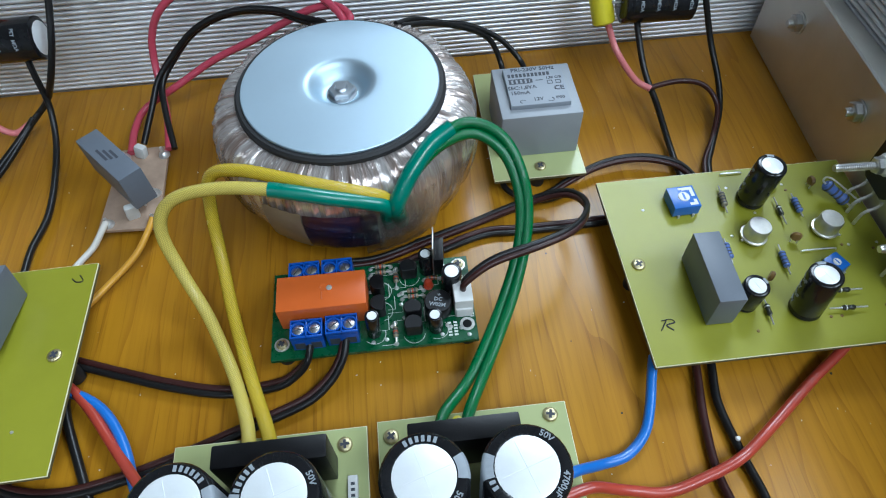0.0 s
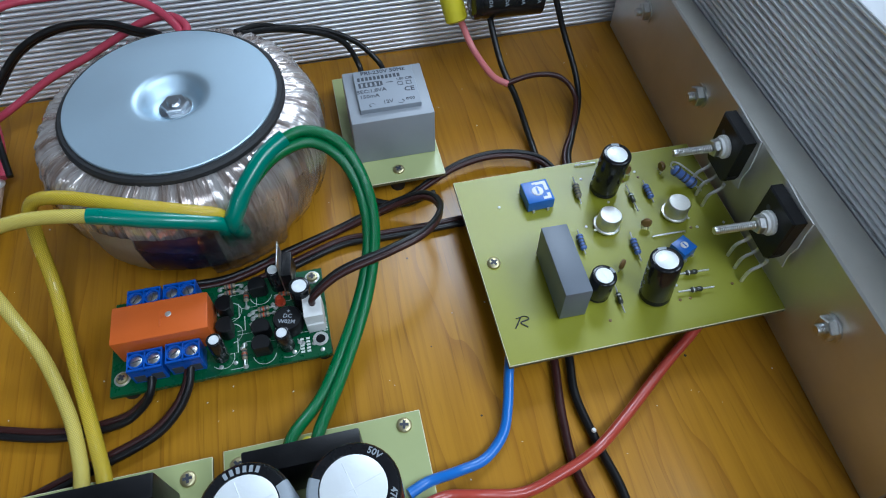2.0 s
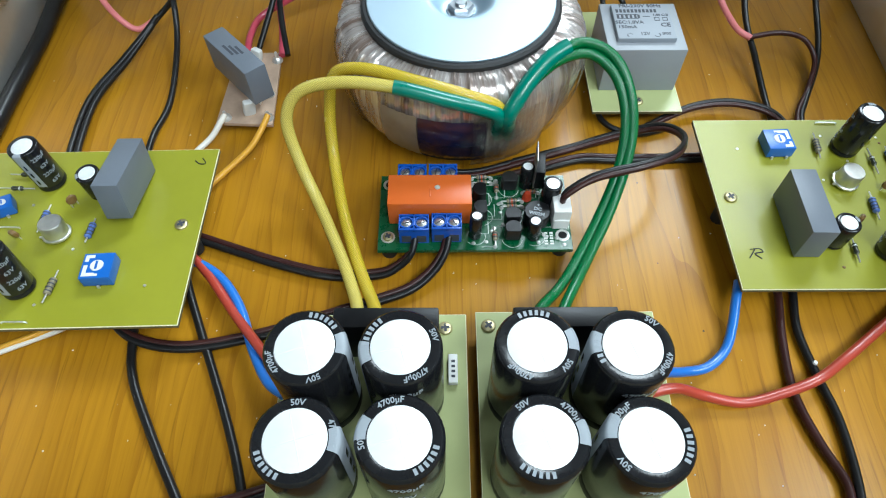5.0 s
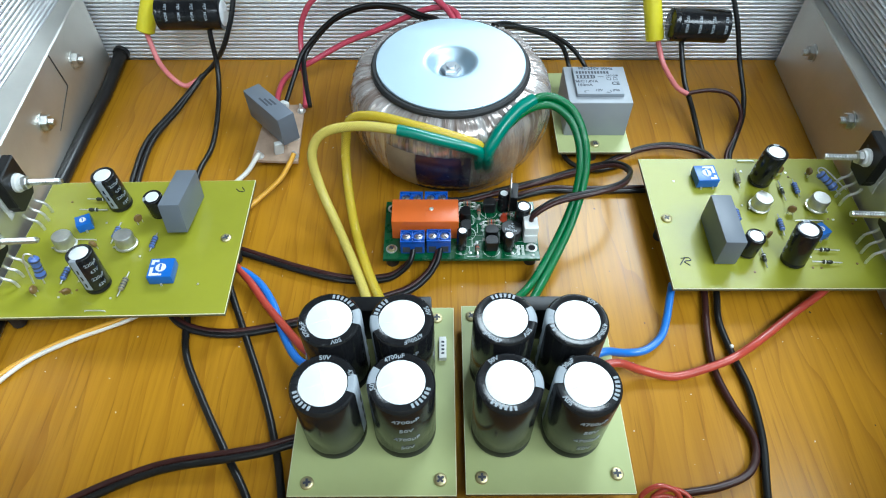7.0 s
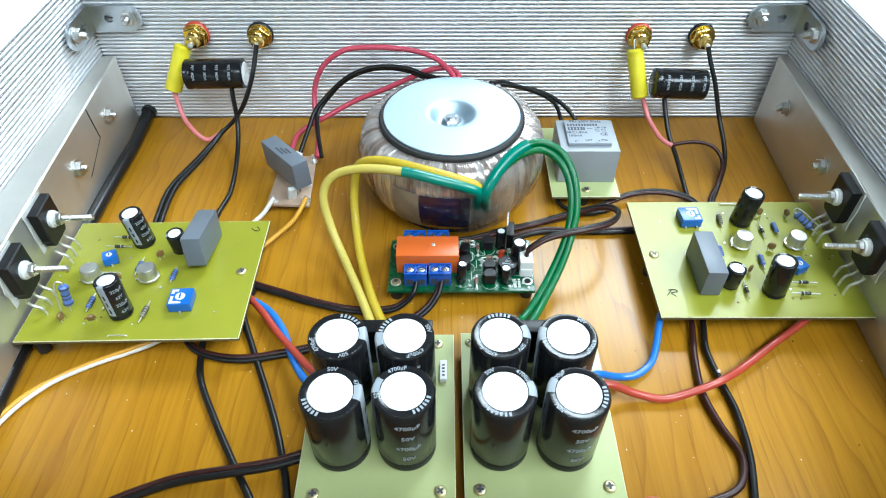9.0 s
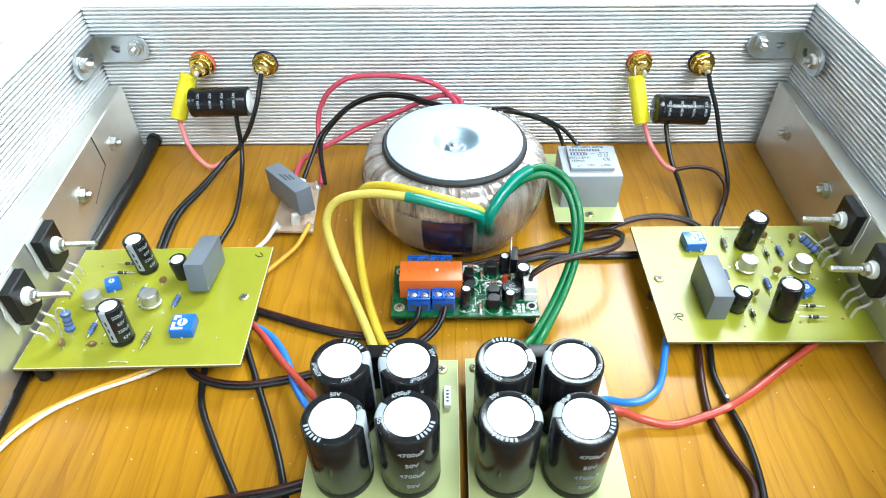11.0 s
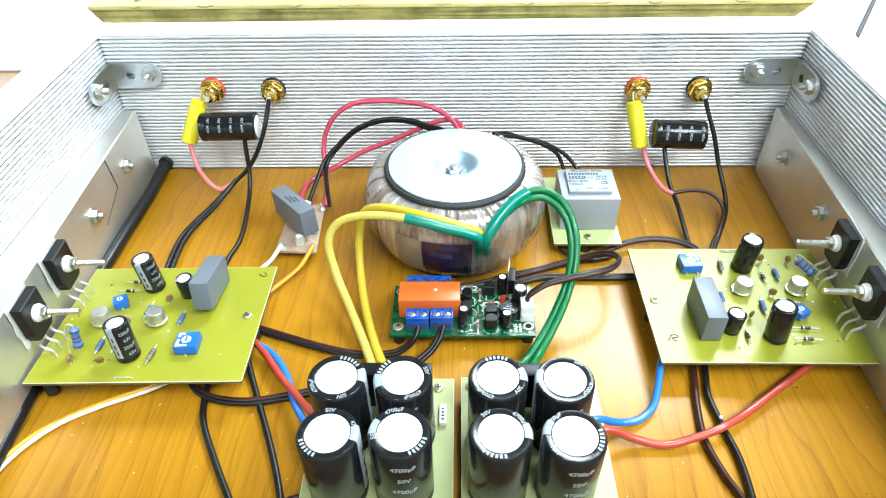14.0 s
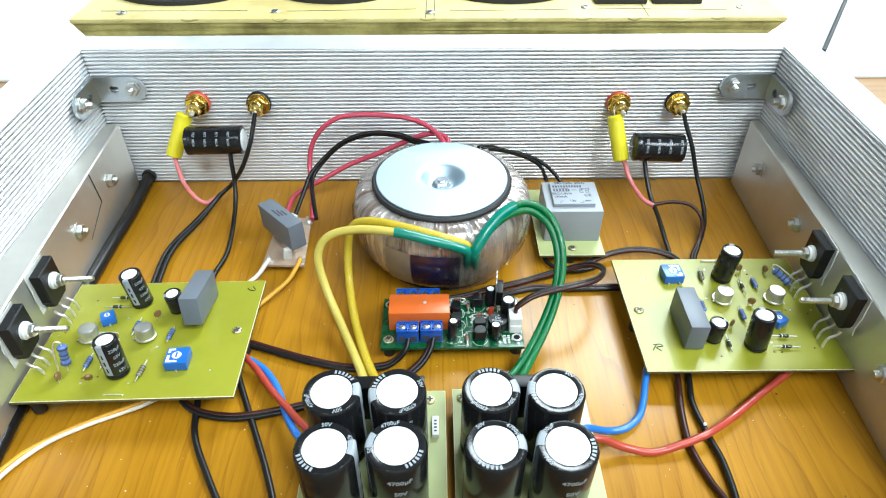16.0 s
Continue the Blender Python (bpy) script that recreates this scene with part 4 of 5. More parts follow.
# ---- toroidal transformer ----
def toroid():
    t = thing("toroidal_transformer", mpose(0.8, -0.6, 0) @ Matrix.Diagonal((1, 1, 0.985, 1)), "film-wrapped toroidal transformer under a domed zinc disc", "transformer")
    steps, bm = 240, bmesh.new()
    prof = [(12, 4), (28, 1.5), (34.5, 1.8), (39, 4.5), (42.2, 9), (44.6, 15), (46.2, 22), (46.8, 29), (46.5, 36), (45.2, 40), (43, 42.8), (40, 44.4), (35, 45.3), (26, 45.6), (12, 44)]
    rng = random.Random(11)
    wob = [rng.uniform(-1, 1) for _ in range(steps)]
    rings = []
    uv = bm.loops.layers.uv.verify()
    across = [0.0]
    for (r0, h0), (r1, h1) in zip(prof, prof[1:]):
        across.append(across[-1] + math.hypot(r1 - r0, h1 - h0))
    for j, (r, h) in enumerate(prof):
        ring = []
        for i in range(steps):
            a = 2 * P * i / steps + P / 2
            saw = ((i * 88 / steps) % 1.0)
            k = 1.0 * (saw - 0.5) + 0.55 * wob[(i + j // 3) % steps] + 0.5 * math.sin(a * 5 + j * 0.35)
            amp = 1.0 if j > 6 else 0.6
            ring.append(bm.verts.new(((r + k * amp * 0.7) * math.cos(a), (r + k * amp * 0.7) * math.sin(a), h + (k * 0.5 * amp if j > 7 else 0))))
        rings.append(ring)
    for j, (p, q) in enumerate(zip(rings, rings[1:])):
        for i in range(steps):
            f = bm.faces.new((p[i], p[(i + 1) % steps], q[(i + 1) % steps], q[i]))
            for loop, (u, v) in zip(f.loops, ((i, j), (i + 1, j), (i + 1, j + 1), (i, j + 1))):
                loop[uv].uv = (u * 2 * P * 46.5 / steps, across[v])
    part("winding", bm, COPPER_FILM, t, "copper winding under glossy wrinkled clear film")
    part("bottom_pad", lathe([(0, 0), (36, 0), (36, 1.6), (0, 1.6)], 48), RUBBER, t)
    part("gasket", lathe([(27, 44.6), (35.8, 44.6), (36.5, 45.4), (36.4, 46.8), (35.6, 47.6), (27, 47.6)], 72), RUBBER, t, "black rubber gasket")
    d = part("clamp_disc", lathe([(0, 43.0), (5.6, 43.0), (6.8, 43.3), (8.2, 44.6), (9.5, 46.4), (10.7, 47.8), (11.9, 48.4), (13.0, 48.5), (15.5, 48.5), (24, 48.5), (33.0, 48.5), (33.9, 48.5), (34.2, 48.2), (34.2, 47.4), (30, 47.4)], 96), DISC, t, "satin zinc disc with a dished centre")
    hex_nut(d, mpose(0, 0, 43.0), 8.0, 2.4, 4.6, 1.0, ZINC)
    # label and lead-out wrap on the side that looks to the front
    def skin(z):
        outer = prof[1:10]
        for (r0, h0), (r1, h1) in zip(outer, outer[1:]):
            if h0 <= z <= h1:
                return r0 + (r1 - r0) * (z - h0) / (h1 - h0)
        return outer[-1][0]

    def patch(a0, a1, z0, z1, over, mat, name, label):
        """A bent sheet that follows the winding's skin, its upper and lower rims tucked in."""
        bm = bmesh.new()
        cols = []
        for k in range(13):
            a = radians(a0 + (a1 - a0) * k / 12)
            col = []
            for i in range(8):
                z = z0 + (z1 - z0) * i / 7
                r = skin(z) + over - (0.6 if i in (0, 7) else 0.0) + 0.15 * math.sin(k * 2.1 + i)
                col.append(bm.verts.new((r * math.cos(a), r * math.sin(a), z)))
            cols.append(col)
        for p, q in zip(cols, cols[1:]):
            for i in range(7):
                bm.faces.new((p[i], q[i], q[i + 1], p[i + 1]))
        bmesh.ops.solidify(bm, geom=bm.faces[:], thickness=0.25)
        part(name, bm, mat, t, label)

    patch(-109, -80, 11, 33, 1.6, LABEL_BLUE, "label", "dark blue and red printed label under film")
    patch(-127, -109.6, 9, 33, 1.5, TAN_FILM, "paper_wrap", "tan paper showing under the film")
    patch(-86, -54, 4, 37, 3.6, CLEAR_TAPE, "tape", "clear tape over the wire ends")
    rng = random.Random(21)
    for k in range(16):
        a0 = -180 + k * 22.5 + rng.uniform(-6, 6)
        if -142 < a0 < -60:
            continue
        patch(a0, a0 + rng.uniform(9, 15), rng.uniform(3, 8), rng.uniform(33, 36), 1.3 + 0.3 * (k % 2), CLEAR_TAPE, "film_strip", "loose strip of clear film")
    return t


toroid()

# ---- small mains transformer on its board ----
def small_transformer():
    t = thing("mains_transformer", mpose(71.2, 12.5, 8.2), "small grey encapsulated transformer on a strip of board", "transformer")
    board(t, 35.5, 62, FR4_PALE)
    m = mpose(1.2, 0.5, 0)
    b = part("body", box(-15.2, 15.2, -19.8, 8.4, 0, 20.4, 0.6), TRAFO, t, "grey potted plastic body", at=m)
    lab = part("label_plate", box(-11.2, 11.2, -10.5, 10.5, 20.3, 22.4, 0.3), TRAFO_LABEL, b, "raised printed plate", at=mpose(0, -5.0, 0))
    for x, y, words, size in ((0, 9.0, "PRI-230V 50Hz", 2.7), (-5.6, -1.0, "SEC:1,8VA", 2.5), (-6.8, -3.8, "150mA", 2.5), (-0.6, -7.8, "12V", 2.4), (7.6, -7.8, "IP00", 1.9), (7.2, 3.4, "1,80 C/B", 1.7)):
        part("lettering", text_bm(words, size), INK, lab, at=mpose(x, y, 22.45))
    part("lettering", text_bm("CE", 3.2), INK, lab, at=mpose(8.2, -2.6, 22.45))
    bm = bmesh.new()
    for k in range(11):
        box(-10.0 + k * 1.5, -9.0 + k * 1.5, 5.0, 6.9, 22.4, 22.47, bm=bm)
    for y in (1.2, 3.6):
        box(-10, -1.6, y, y + 0.3, 22.4, 22.47, bm=bm)
    for x in (-10, -8.3, -6.6, -4.9, -3.2, -1.9):
        box(x, x + 0.9, 1.5, 3.6, 22.4, 22.47, bm=bm)
    box(0.2, 3.0, 2.4, 2.7, 22.4, 22.47, bm=bm)
    for x in (4.4, 7.6):
        for x0, x1, y0, y1 in ((0, 2, 0, 0.25), (0, 2, 1.75, 2), (0, 0.25, 0, 2), (1.75, 2, 0, 2)):
            box(x + x0, x + x1, y0, y1, 22.4, 22.47, bm=bm)
    part("printing", bm, INK, lab, "dark printed bars", smooth=False)
    for x0, turn in ((-6.5, 20), (4.0, 200)):
        part("printed_symbol", tube([(1.1 * math.cos(radians(a)), 0.9 * math.sin(radians(a)), 22.43) for a in range(turn, turn + 250, 25)], 0.08, 4, 1, flat=0.18), INK, lab, at=mpose(x0, -8.6, 0))
    screw(t, 0.8, -25.6, 0, 2.2)
    for y in (-26, 26):
        spacer(t, 0, y, 6.6)
    return t


small_transformer()

# ---- snubber board ----
def snubber():
    t = thing("snubber_board", mpose(-84, -1.2, 6.0), "small copper-clad board with a grey capacitor standing askew", "circuit board")
    part("pcb", prism([(-11.6, -20.4), (11.0, -21.6), (9.0, 21.0), (-9.8, 20.6)], -1.6, 0, bevel=0.15), PINKBOARD, t)
    c = part("film_capacitor", box(-4.4, 4.4, -16.2, 16.2, 0, 15.0, 0.4), GREY, t, "slate-grey box capacitor standing askew", at=mpose(-1.5, -3.6, 6.4, -4, 0, 40.5))
    bm = bmesh.new()
    for k in range(3):
        box(-2.2 + k * 1.6, -1.2 + k * 1.6, -3 - k, 5 - k * 2, 14.9, 15.05, bm=bm)
    for y in (-13, 13):
        part("lead", tube([(0, y, 0.5), (0, y * 0.9, -3), (0, y * 0.7, -6.3)], 0.4, 8, 3), SOLDER, c)
    part("printing", bm, INK, c, "faint dark printed bars", smooth=False)
    for x, y, h in ((-7.5, 16.0, 3.0), (8.0, 15.6, 4.5), (-8.0, -18.0, 3.6), (8.8, -18.0, 3.4), (7.4, -4.8, 3.0)):
        bm = lathe([(0, 0), (2.3, 0), (1.9, 1.1), (0.9, 2.0), (0.6, h), (0, h)], 14)
        part("solder_joint", bm, SOLDER, t, at=mpose(x, y, 0))
    part("glue_tab", box(-2.4, 2.4, -1.4, 1.4, 0, 7.5, 1.0), MICA, t, "lump of pale glue", at=mpose(1.0, -15.5, 0, 10, 8, 25))
    part("glue_tab", box(-2.2, 2.2, -1.6, 1.6, 0, 5.5, 1.0), MICA, t, "lump of pale glue", at=mpose(-1.0, 16, 0, -10, 8, -25))
    part("spacer", lathe([(0, -6), (4, -6), (4, -1.6), (0, -1.6)], 16), RUBBER, t)
    return t


snubber()

# ---- soft-start board ----
def soft_start():
    ox, oy = 4.8, -68.0
    t = thing("soft_start_board", mpose(ox, oy, 9.0), "small green relay board with blue terminals", "circuit board")
    board(t, 66.5, 32.6, GREEN_PCB, edge=GREEN_PCB)
    q = lambda x, y: (x - ox, y - oy)
    r = part("relay", box(-14.2, 14.2, -6.4, 6.4, 0.3, 11.6, 0.5), ORANGE, t, "glossy orange relay", at=mpose(*q(-10.6, -67.2), 0))
    part("moulding_mark", lathe([(0.9, 11.6), (1.4, 11.7), (1.4, 11.6)], 18), ORANGE, r, at=mpose(1, 1.2, 0.02))
    part("moulding_mark", tube([(0.2, -0.6, 11.65), (0.2, -3.2, 11.65)], 0.22, 6, 1), ORANGE, r)
    part("glue_dot", lathe([(1.0, 11.6), (0.8, 11.8), (0, 11.9)], 12), SOLDER, r, at=mpose(2.6, 0.8, 0))

    def terminal(x, y, flip):
        b = part("screw_terminal", box(-5.05, 5.05, -3.1, 3.4, 0, 6.6, 0.25), BLUE, t, "blue two-way screw terminal", at=mpose(x - ox, y - oy, 0, 0, 0, 180 if flip else 0))
        part("divider", box(-0.25, 0.25, -3.1, 3.4, 6.5, 8.0, 0.1), BLUE, b)
        part("back_rim", box(-5.05, 5.05, 2.8, 3.4, 6.5, 8.0, 0.1), BLUE, b)
        part("front_rim", box(-5.05, 5.05, -3.1, -2.4, 6.5, 8.0, 0.1), BLUE, b)
        for s in (-5.05, 4.65):
            part("end_rim", box(s, s + 0.4, -2.4, 2.8, 6.5, 8.0, 0.1), BLUE, b)
        for s in (-2.54, 2.54):
            part("collar", lathe([(2.5, 6.5), (2.5, 7.9), (2.0, 7.9), (1.9, 6.5)], 18), BLUE, b, at=mpose(s, 0.2, 0))
            sc = part("screw_head", lathe([(1.85, 6.5), (1.85, 7.2), (1.6, 7.4), (0, 7.45)], 16), BOLT, b, at=mpose(s, 0.2, 0, 0, 0, RNG.uniform(0, 180)))
            # dark bar and dark box: shade of the slot and of the opening
            part("slot", box(-1.5, 1.5, -0.2, 0.2, 7.4, 7.5), INK, sc, smooth=False)
            part("wire_entry", box(s - 1.6, s + 1.6, -3.2, -2.8, 0.9, 4.4), INK, b, smooth=False)
        return b

    terminal(-15.9, -78.4, False)
    terminal(-4.9, -78.0, False)
    terminal(-16.9, -56.0, True)
    terminal(-6.0, -56.0, True)
    small = ((4.7, -78.4, 2.25, 11.2), (24.8, -79.0, 2.3, 9.6), (23.7, -56.4, 2.4, 10.6), (31.2, -64.6, 3.3, 11.6))
    for x, y, rr, h in small:
        radial_cap(t, *q(x, y), rr, h, 0.2, (RNG.uniform(-3, 3), RNG.uniform(-3, 3)), None, "small black electrolytic capacitor")

    def to92(x, y, rot):
        pts = [(2.9 * math.cos(a), 2.9 * math.sin(a)) for a in (radians(-40 + 260 * k / 12) for k in range(13))]
        b = part("small_transistor", prism(pts, 1.2, 6.6, bevel=0.2), BLACK, t, at=mpose(x - ox, y - oy, 0, 0, 0, rot))
        for k in (-1, 0, 1):
            part("lead", tube([(k * 1.2, 0, -0.4), (k * 1.2, 0, 1.6)], 0.22, 6, 1), SOLDER, b)

    to92(17.6, -57.8, 0)
    to92(17.6, -79.4, 0)
    to92(17.8, -73.6, 0)
    to92(7.2, -62.8, 90)
    to92(7.2, -70.6, 90)
    rb = part("bridge_rectifier", lathe([(0, 0.8), (4.4, 0.8), (4.5, 1.2), (4.5, 5.6), (4.2, 6.0), (0, 6.0)], 28), BLACK, t, "round black rectifier", at=mpose(*q(26.2, -72.2), 0))
    for dy, words in ((2.3, "+"), (0.6, "DC"), (-1.4, "W02M")):
        part("lettering", text_bm(words, 1.9), SLEEVE_GREY, rb, at=pose(0, 0, 0.00604, 0, 0, -14) @ mpose(0, dy, 0))
    for x, y, turn in ((7.2, -62.8, 0), (7.2, -70.6, 0), (17.6, -57.8, 270), (17.6, -79.4, 270), (4.7, -78.4, 300), (24.8, -79.0, 320)):
        bm = tube([(4.0 * math.cos(a), 3.6 * math.sin(a), 0.06) for a in (radians(-75 + 15 * k) for k in range(11))], 0.08, 4, 1, flat=0.17)
        part("silkscreen_arc", bm, SILK, t, at=mpose(x - ox, y - oy, 0, 0, 0, turn))
    part("silkscreen_text", text_bm("122", 1.9), SILK, t, at=mpose(*q(35.6, -60.4), 0.05))
    reg = part("regulator", box(-1.6, 1.6, -4.6, 4.6, 2.6, 11.5, 0.3), BLACK, t, "upright voltage regulator with a bare tab", at=mpose(*q(28.2, -55.6), 0, 0, 0, -6))
    part("tab", box(-2.0, -1.5, -4.6, 4.6, 2.6, 17.5, 0.2), BOLT, reg)
    conn = part("connector", box(-3.0, 3.0, -4.0, 4.0, 0, 8.6, 0.4), WHITE, t, "white plug connector", at=mpose(*q(34.4, -71.0), 0))
    part("latch", box(-2.6, 2.6, -4.7, -4.0, 0, 4.4, 0.2), WHITE, conn)
    for a, b, mat in (((4.5, -53.4), (11.5, -53.2), RESIN_TAN), ((4.5, -55.8), (11.5, -55.6), RESIN_TAN), ((13.2, -55.0), (13.0, -62.0), RESIN_TAN), ((14.6, -64.4), (22.0, -64.0), RESIN_TAN), ((14.6, -66.6), (22.0, -66.4), RESIN_TAN), ((11.6, -75.4), (11.6, -83.0), RESIN_TAN), ((22.5, -60.0), (28.0, -60.0), BROWN_DISC)):
        resistor(t, q(*a), q(*b), mat, 0.85, 3.6, "resistor", (INK, RED_PLASTIC, INK), 1.0)
        for e in (a, b):
            part("solder_joint", lathe([(0.85, 0), (0.7, 0.3), (0.3, 0.8), (0, 0.85)], 10), SOLDER, t, at=mpose(e[0] - ox, e[1] - oy, 0))
    part("indicator_led", lathe([(1.7, 0.2), (1.7, 0.8), (1.45, 0.9), (1.45, 2.6), (0.9, 3.6), (0, 3.9)], 16), RED_PLASTIC, t, "small red indicator", at=mpose(*q(23.8, -62.6), 0))
    rng = random.Random(5)
    for k in range(34):
        x, y = rng.uniform(4, 36), rng.uniform(-83, -53)
        part("solder_pad", lathe([(0.75, 0), (0.65, 0.18), (0.25, 0.3), (0, 0.3)], 8), SOLDER, t, at=mpose(x - ox, y - oy, 0))
    for k in range(12):
        x, y = rng.uniform(5, 33), rng.uniform(-82, -54)
        w, d = rng.choice(((4.6, 2.4), (2.4, 5.2), (5.0, 5.0)))
        bm = tube([(x - ox - w / 2, y - oy - d / 2, 0.06), (x - ox + w / 2, y - oy - d / 2, 0.06), (x - ox + w / 2, y - oy + d / 2, 0.06)], 0.08, 4, 1, flat=0.16)
        part("silkscreen_line", bm, SILK, t)
    part("silkscreen_text", text_bm("12VAC", 1.8), SILK, t, at=mpose(*q(37.0, -73.6), 0.05, 0, 0, 90))
    bm = bmesh.new()
    for row in range(2):
        for k in range(5):
            box(28.6 + row * 1.9 - ox, 29.8 + row * 1.9 - ox, -82.2 + k * 1.1 - oy, -81.5 + k * 1.1 - oy, 0.02, 0.08, bm=bm)
    part("silkscreen_bar", bm, SILK, t, "white printed bars", smooth=False)
    for x, y in ((35.0, -78.4), (34.8, -55.0), (-25.0, -79.0), (-25.2, -56.0)):
        part("plated_ring", lathe([(1.5, 0.02), (2.45, 0.02), (2.45, 0.1), (1.5, 0.1)], 22), SOLDER, t, at=mpose(x - ox, y - oy, 0))
        # flat black disc paints the dark of the open hole
        part("bore", lathe([(1.55, 0.07), (0, 0.07)], 18), BLACK, t, at=mpose(x - ox, y - oy, 0))
        spacer(t, x - ox, y - oy, 7.4)
    screw(t, *q(-25.0, -79.0), 0.1, 1.8)
    screw(t, *q(34.8, -55.0), 0.1, 1.8)
    return t


soft_start()

# ---- wires ----
def wire(name, points, radius, mat, label, parent=None, sides=10):
    ob = part(name, tube(points, radius, sides), mat, parent)
    if parent is None:
        tagged(ob, label, "wire")
    elif label:
        ob["label"] = label
    return ob


def sleeve_on(parent, points, first, last, radius, mat, label):
    """A sleeve over part of a wire, from point number first to last."""
    line = spline(points)[int(first * 8):int(last * 8) + 1]
    ob = part("sleeve", tube(line, radius, 12, 1), mat, parent, label)
    return ob


YA = [(12.2, -41, 20), (12.6, -45.6, 28), (12.6, -48.2, 36), (7, -48.8, 39.6), (-5, -48.3, 43.2), (-22, -45.5, 46.2), (-40, -42.5, 45.6), (-54, -42, 41), (-59.4, -46, 32), (-56.2, -54, 19), (-49.4, -66, 9.5), (-40.6, -86, 7), (-34.6, -103, 10), (-32.6, -112, 12)]
YB = [(12.8, -43.5, 30), (12.4, -46.2, 38), (3, -46, 42.4), (-14, -42, 45.2), (-32.6, -34, 43.8), (-43.6, -30, 38), (-46.6, -34, 26), (-46.2, -44, 13), (-42.2, -64, 7), (-35, -88, 6.5), (-28.4, -106, 10.5), (-26.6, -112, 12)]
w = wire("yellow_wire", YA, 2.1, PALE_BRAID, "pale yellow braided sleeve wire arching from the toroidal transformer")
sleeve_on(w, YA, 0, 5, 2.45, TEAL, "teal shrink sleeve")
wire("yellow_wire", YB, 2.15, YELLOW_BRAID, "yellow braided sleeve wire arching from the toroidal transformer")
GA = [(16, -40, 20), (16.2, -45, 28), (16, -47.8, 35.5), (18.4, -46, 40), (22.4, -41.4, 44.2), (30.4, -34, 48.8), (41.4, -29, 50.4), (52, -33.6, 47), (57.4, -44.4, 38.4), (57.4, -56, 27.5), (51.2, -72, 16.2), (40.4, -92, 10), (32, -108, 11.5), (30, -114, 12)]
GB = [(17.4, -39.5, 20), (17, -44.4, 28), (16.4, -47.2, 34.5), (19, -45.6, 39.4), (23.2, -41.2, 43.4), (32.4, -34.6, 47.4), (43.4, -31.8, 47.8), (52.2, -37.6, 43), (55.8, -48, 34), (54, -60, 22.6), (46, -76, 13), (34, -96, 8.5), (24.4, -108, 11), (22, -114, 12)]
w = wire("green_wire", GA, 1.85, GREEN_BRAID, "glossy green braided sleeve wire looping from the toroidal transformer")
sleeve_on(w, GA, 0, 5.5, 2.8, TEAL, "teal shrink sleeve")
wire("green_wire", GB, 1.85, GREEN_BRAID, "glossy green braided sleeve wire looping from the toroidal transformer")

R1 = [(1, 33, 43), (2, 39, 45), (-5.9, 47.5, 49.6), (-16.8, 52, 52.4), (-30, 55, 53), (-43.5, 55.5, 53.3), (-58, 55, 52), (-69.3, 54, 44.7), (-75.8, 53, 34.5), (-78, 50, 25), (-77.2, 42, 16.7), (-75, 30, 11.3), (-73.9, 16, 7.5)]
R2 = [(4, 34, 43), (4.8, 40, 45.2), (-1, 46, 46), (-10.7, 48, 43.7), (-22, 50, 37.6), (-37, 50, 30.4), (-54, 50, 23), (-71, 46, 15), (-85.7, 40, 9.3), (-89.4, 29.7, 7.6), (-89, 16, 7.2)]
K1 = [(-4, 35, 43.5), (-6, 41, 42.6), (-13.9, 46, 41.9), (-23.4, 50, 43.4), (-36, 52, 43.7), (-47.5, 52, 41.8), (-59, 51, 36.4), (-70, 48, 27.3), (-77, 42, 20.8), (-80.4, 33, 14.8), (-84.5, 20.1, 7.5)]
K2 = [(-6, 35, 43), (-8, 42, 41), (-15.5, 47, 40.2), (-24, 51, 41.6), (-36.5, 53.5, 41.8), (-48.5, 53.5, 39.6), (-60, 52, 34.2), (-70, 49, 25.2), (-75.5, 42, 19.6), (-75, 32, 15), (-71.6, 16, 7.5)]
wire("crimson_wire", R1, 1.5, CRIMSON, "crimson wire arching behind the toroidal transformer")
wire("crimson_wire", R2, 1.5, CRIMSON, "crimson wire running low behind the toroidal transformer")
wire("black_wire", K1, 1.25, BLACK_WIRE, "black wire arching from the toroidal transformer")
wire("black_wire", K2, 1.25, BLACK_WIRE, "black wire arching from the toroidal transformer")
wire("black_wire", [(24, 33, 43.4), (33.5, 41, 38), (44, 47, 32), (54.7, 50, 25.9), (62, 50.5, 19.6), (66, 46.5, 11), (66, 40, 8.5)], 1.2, BLACK_WIRE, "black wire from the toroidal to the small transformer")
wire("black_wire", [(22, 34, 43.8), (30, 42, 39.6), (40, 47, 33.5), (52.7, 51, 28), (65.5, 51.5, 20), (74, 47, 12), (76.5, 40, 8.8)], 1.2, BLACK_WIRE, "black wire from the toroidal to the small transformer")

# phono wiring, left pair
wire("pink_wire", [(-156, 46.5, 33), (-155, 44, 27), (-152, 39, 18), (-147, 37.4, 8.6), (-141, 36.4, 5.2), (-133.5, 38, 8.4)], 1.35, PINK, "pink shrink-sleeved wire below a film capacitor")
wire("black_wire", [(-143, 36.6, 4.6), (-138, 36.6, 5.6), (-132, 38.3, 9)], 0.9, BROWN_WIRE, "thin dark wire end beside a pink sleeve")
wire("black_wire", [(-105.2, 51.5, 57), (-106.6, 48, 51), (-109, 42, 42), (-115, 38, 29), (-124, 41, 16), (-132, 37, 9.5), (-141, 19, 4), (-149, -3, 2.4), (-149, -27, 2.4), (-146, -50, 2.4)], 1.3, BLACK_WIRE, "black screened wire from a phono socket")
wire("black_wire", [(-131, 38, 11), (-135, 33, 8), (-143, 18, 4.5), (-152, -3, 2.2), (-152, -27, 2.2), (-149, -50, 2.2)], 1.3, BLACK_WIRE, "dark wire running beside a black wire")
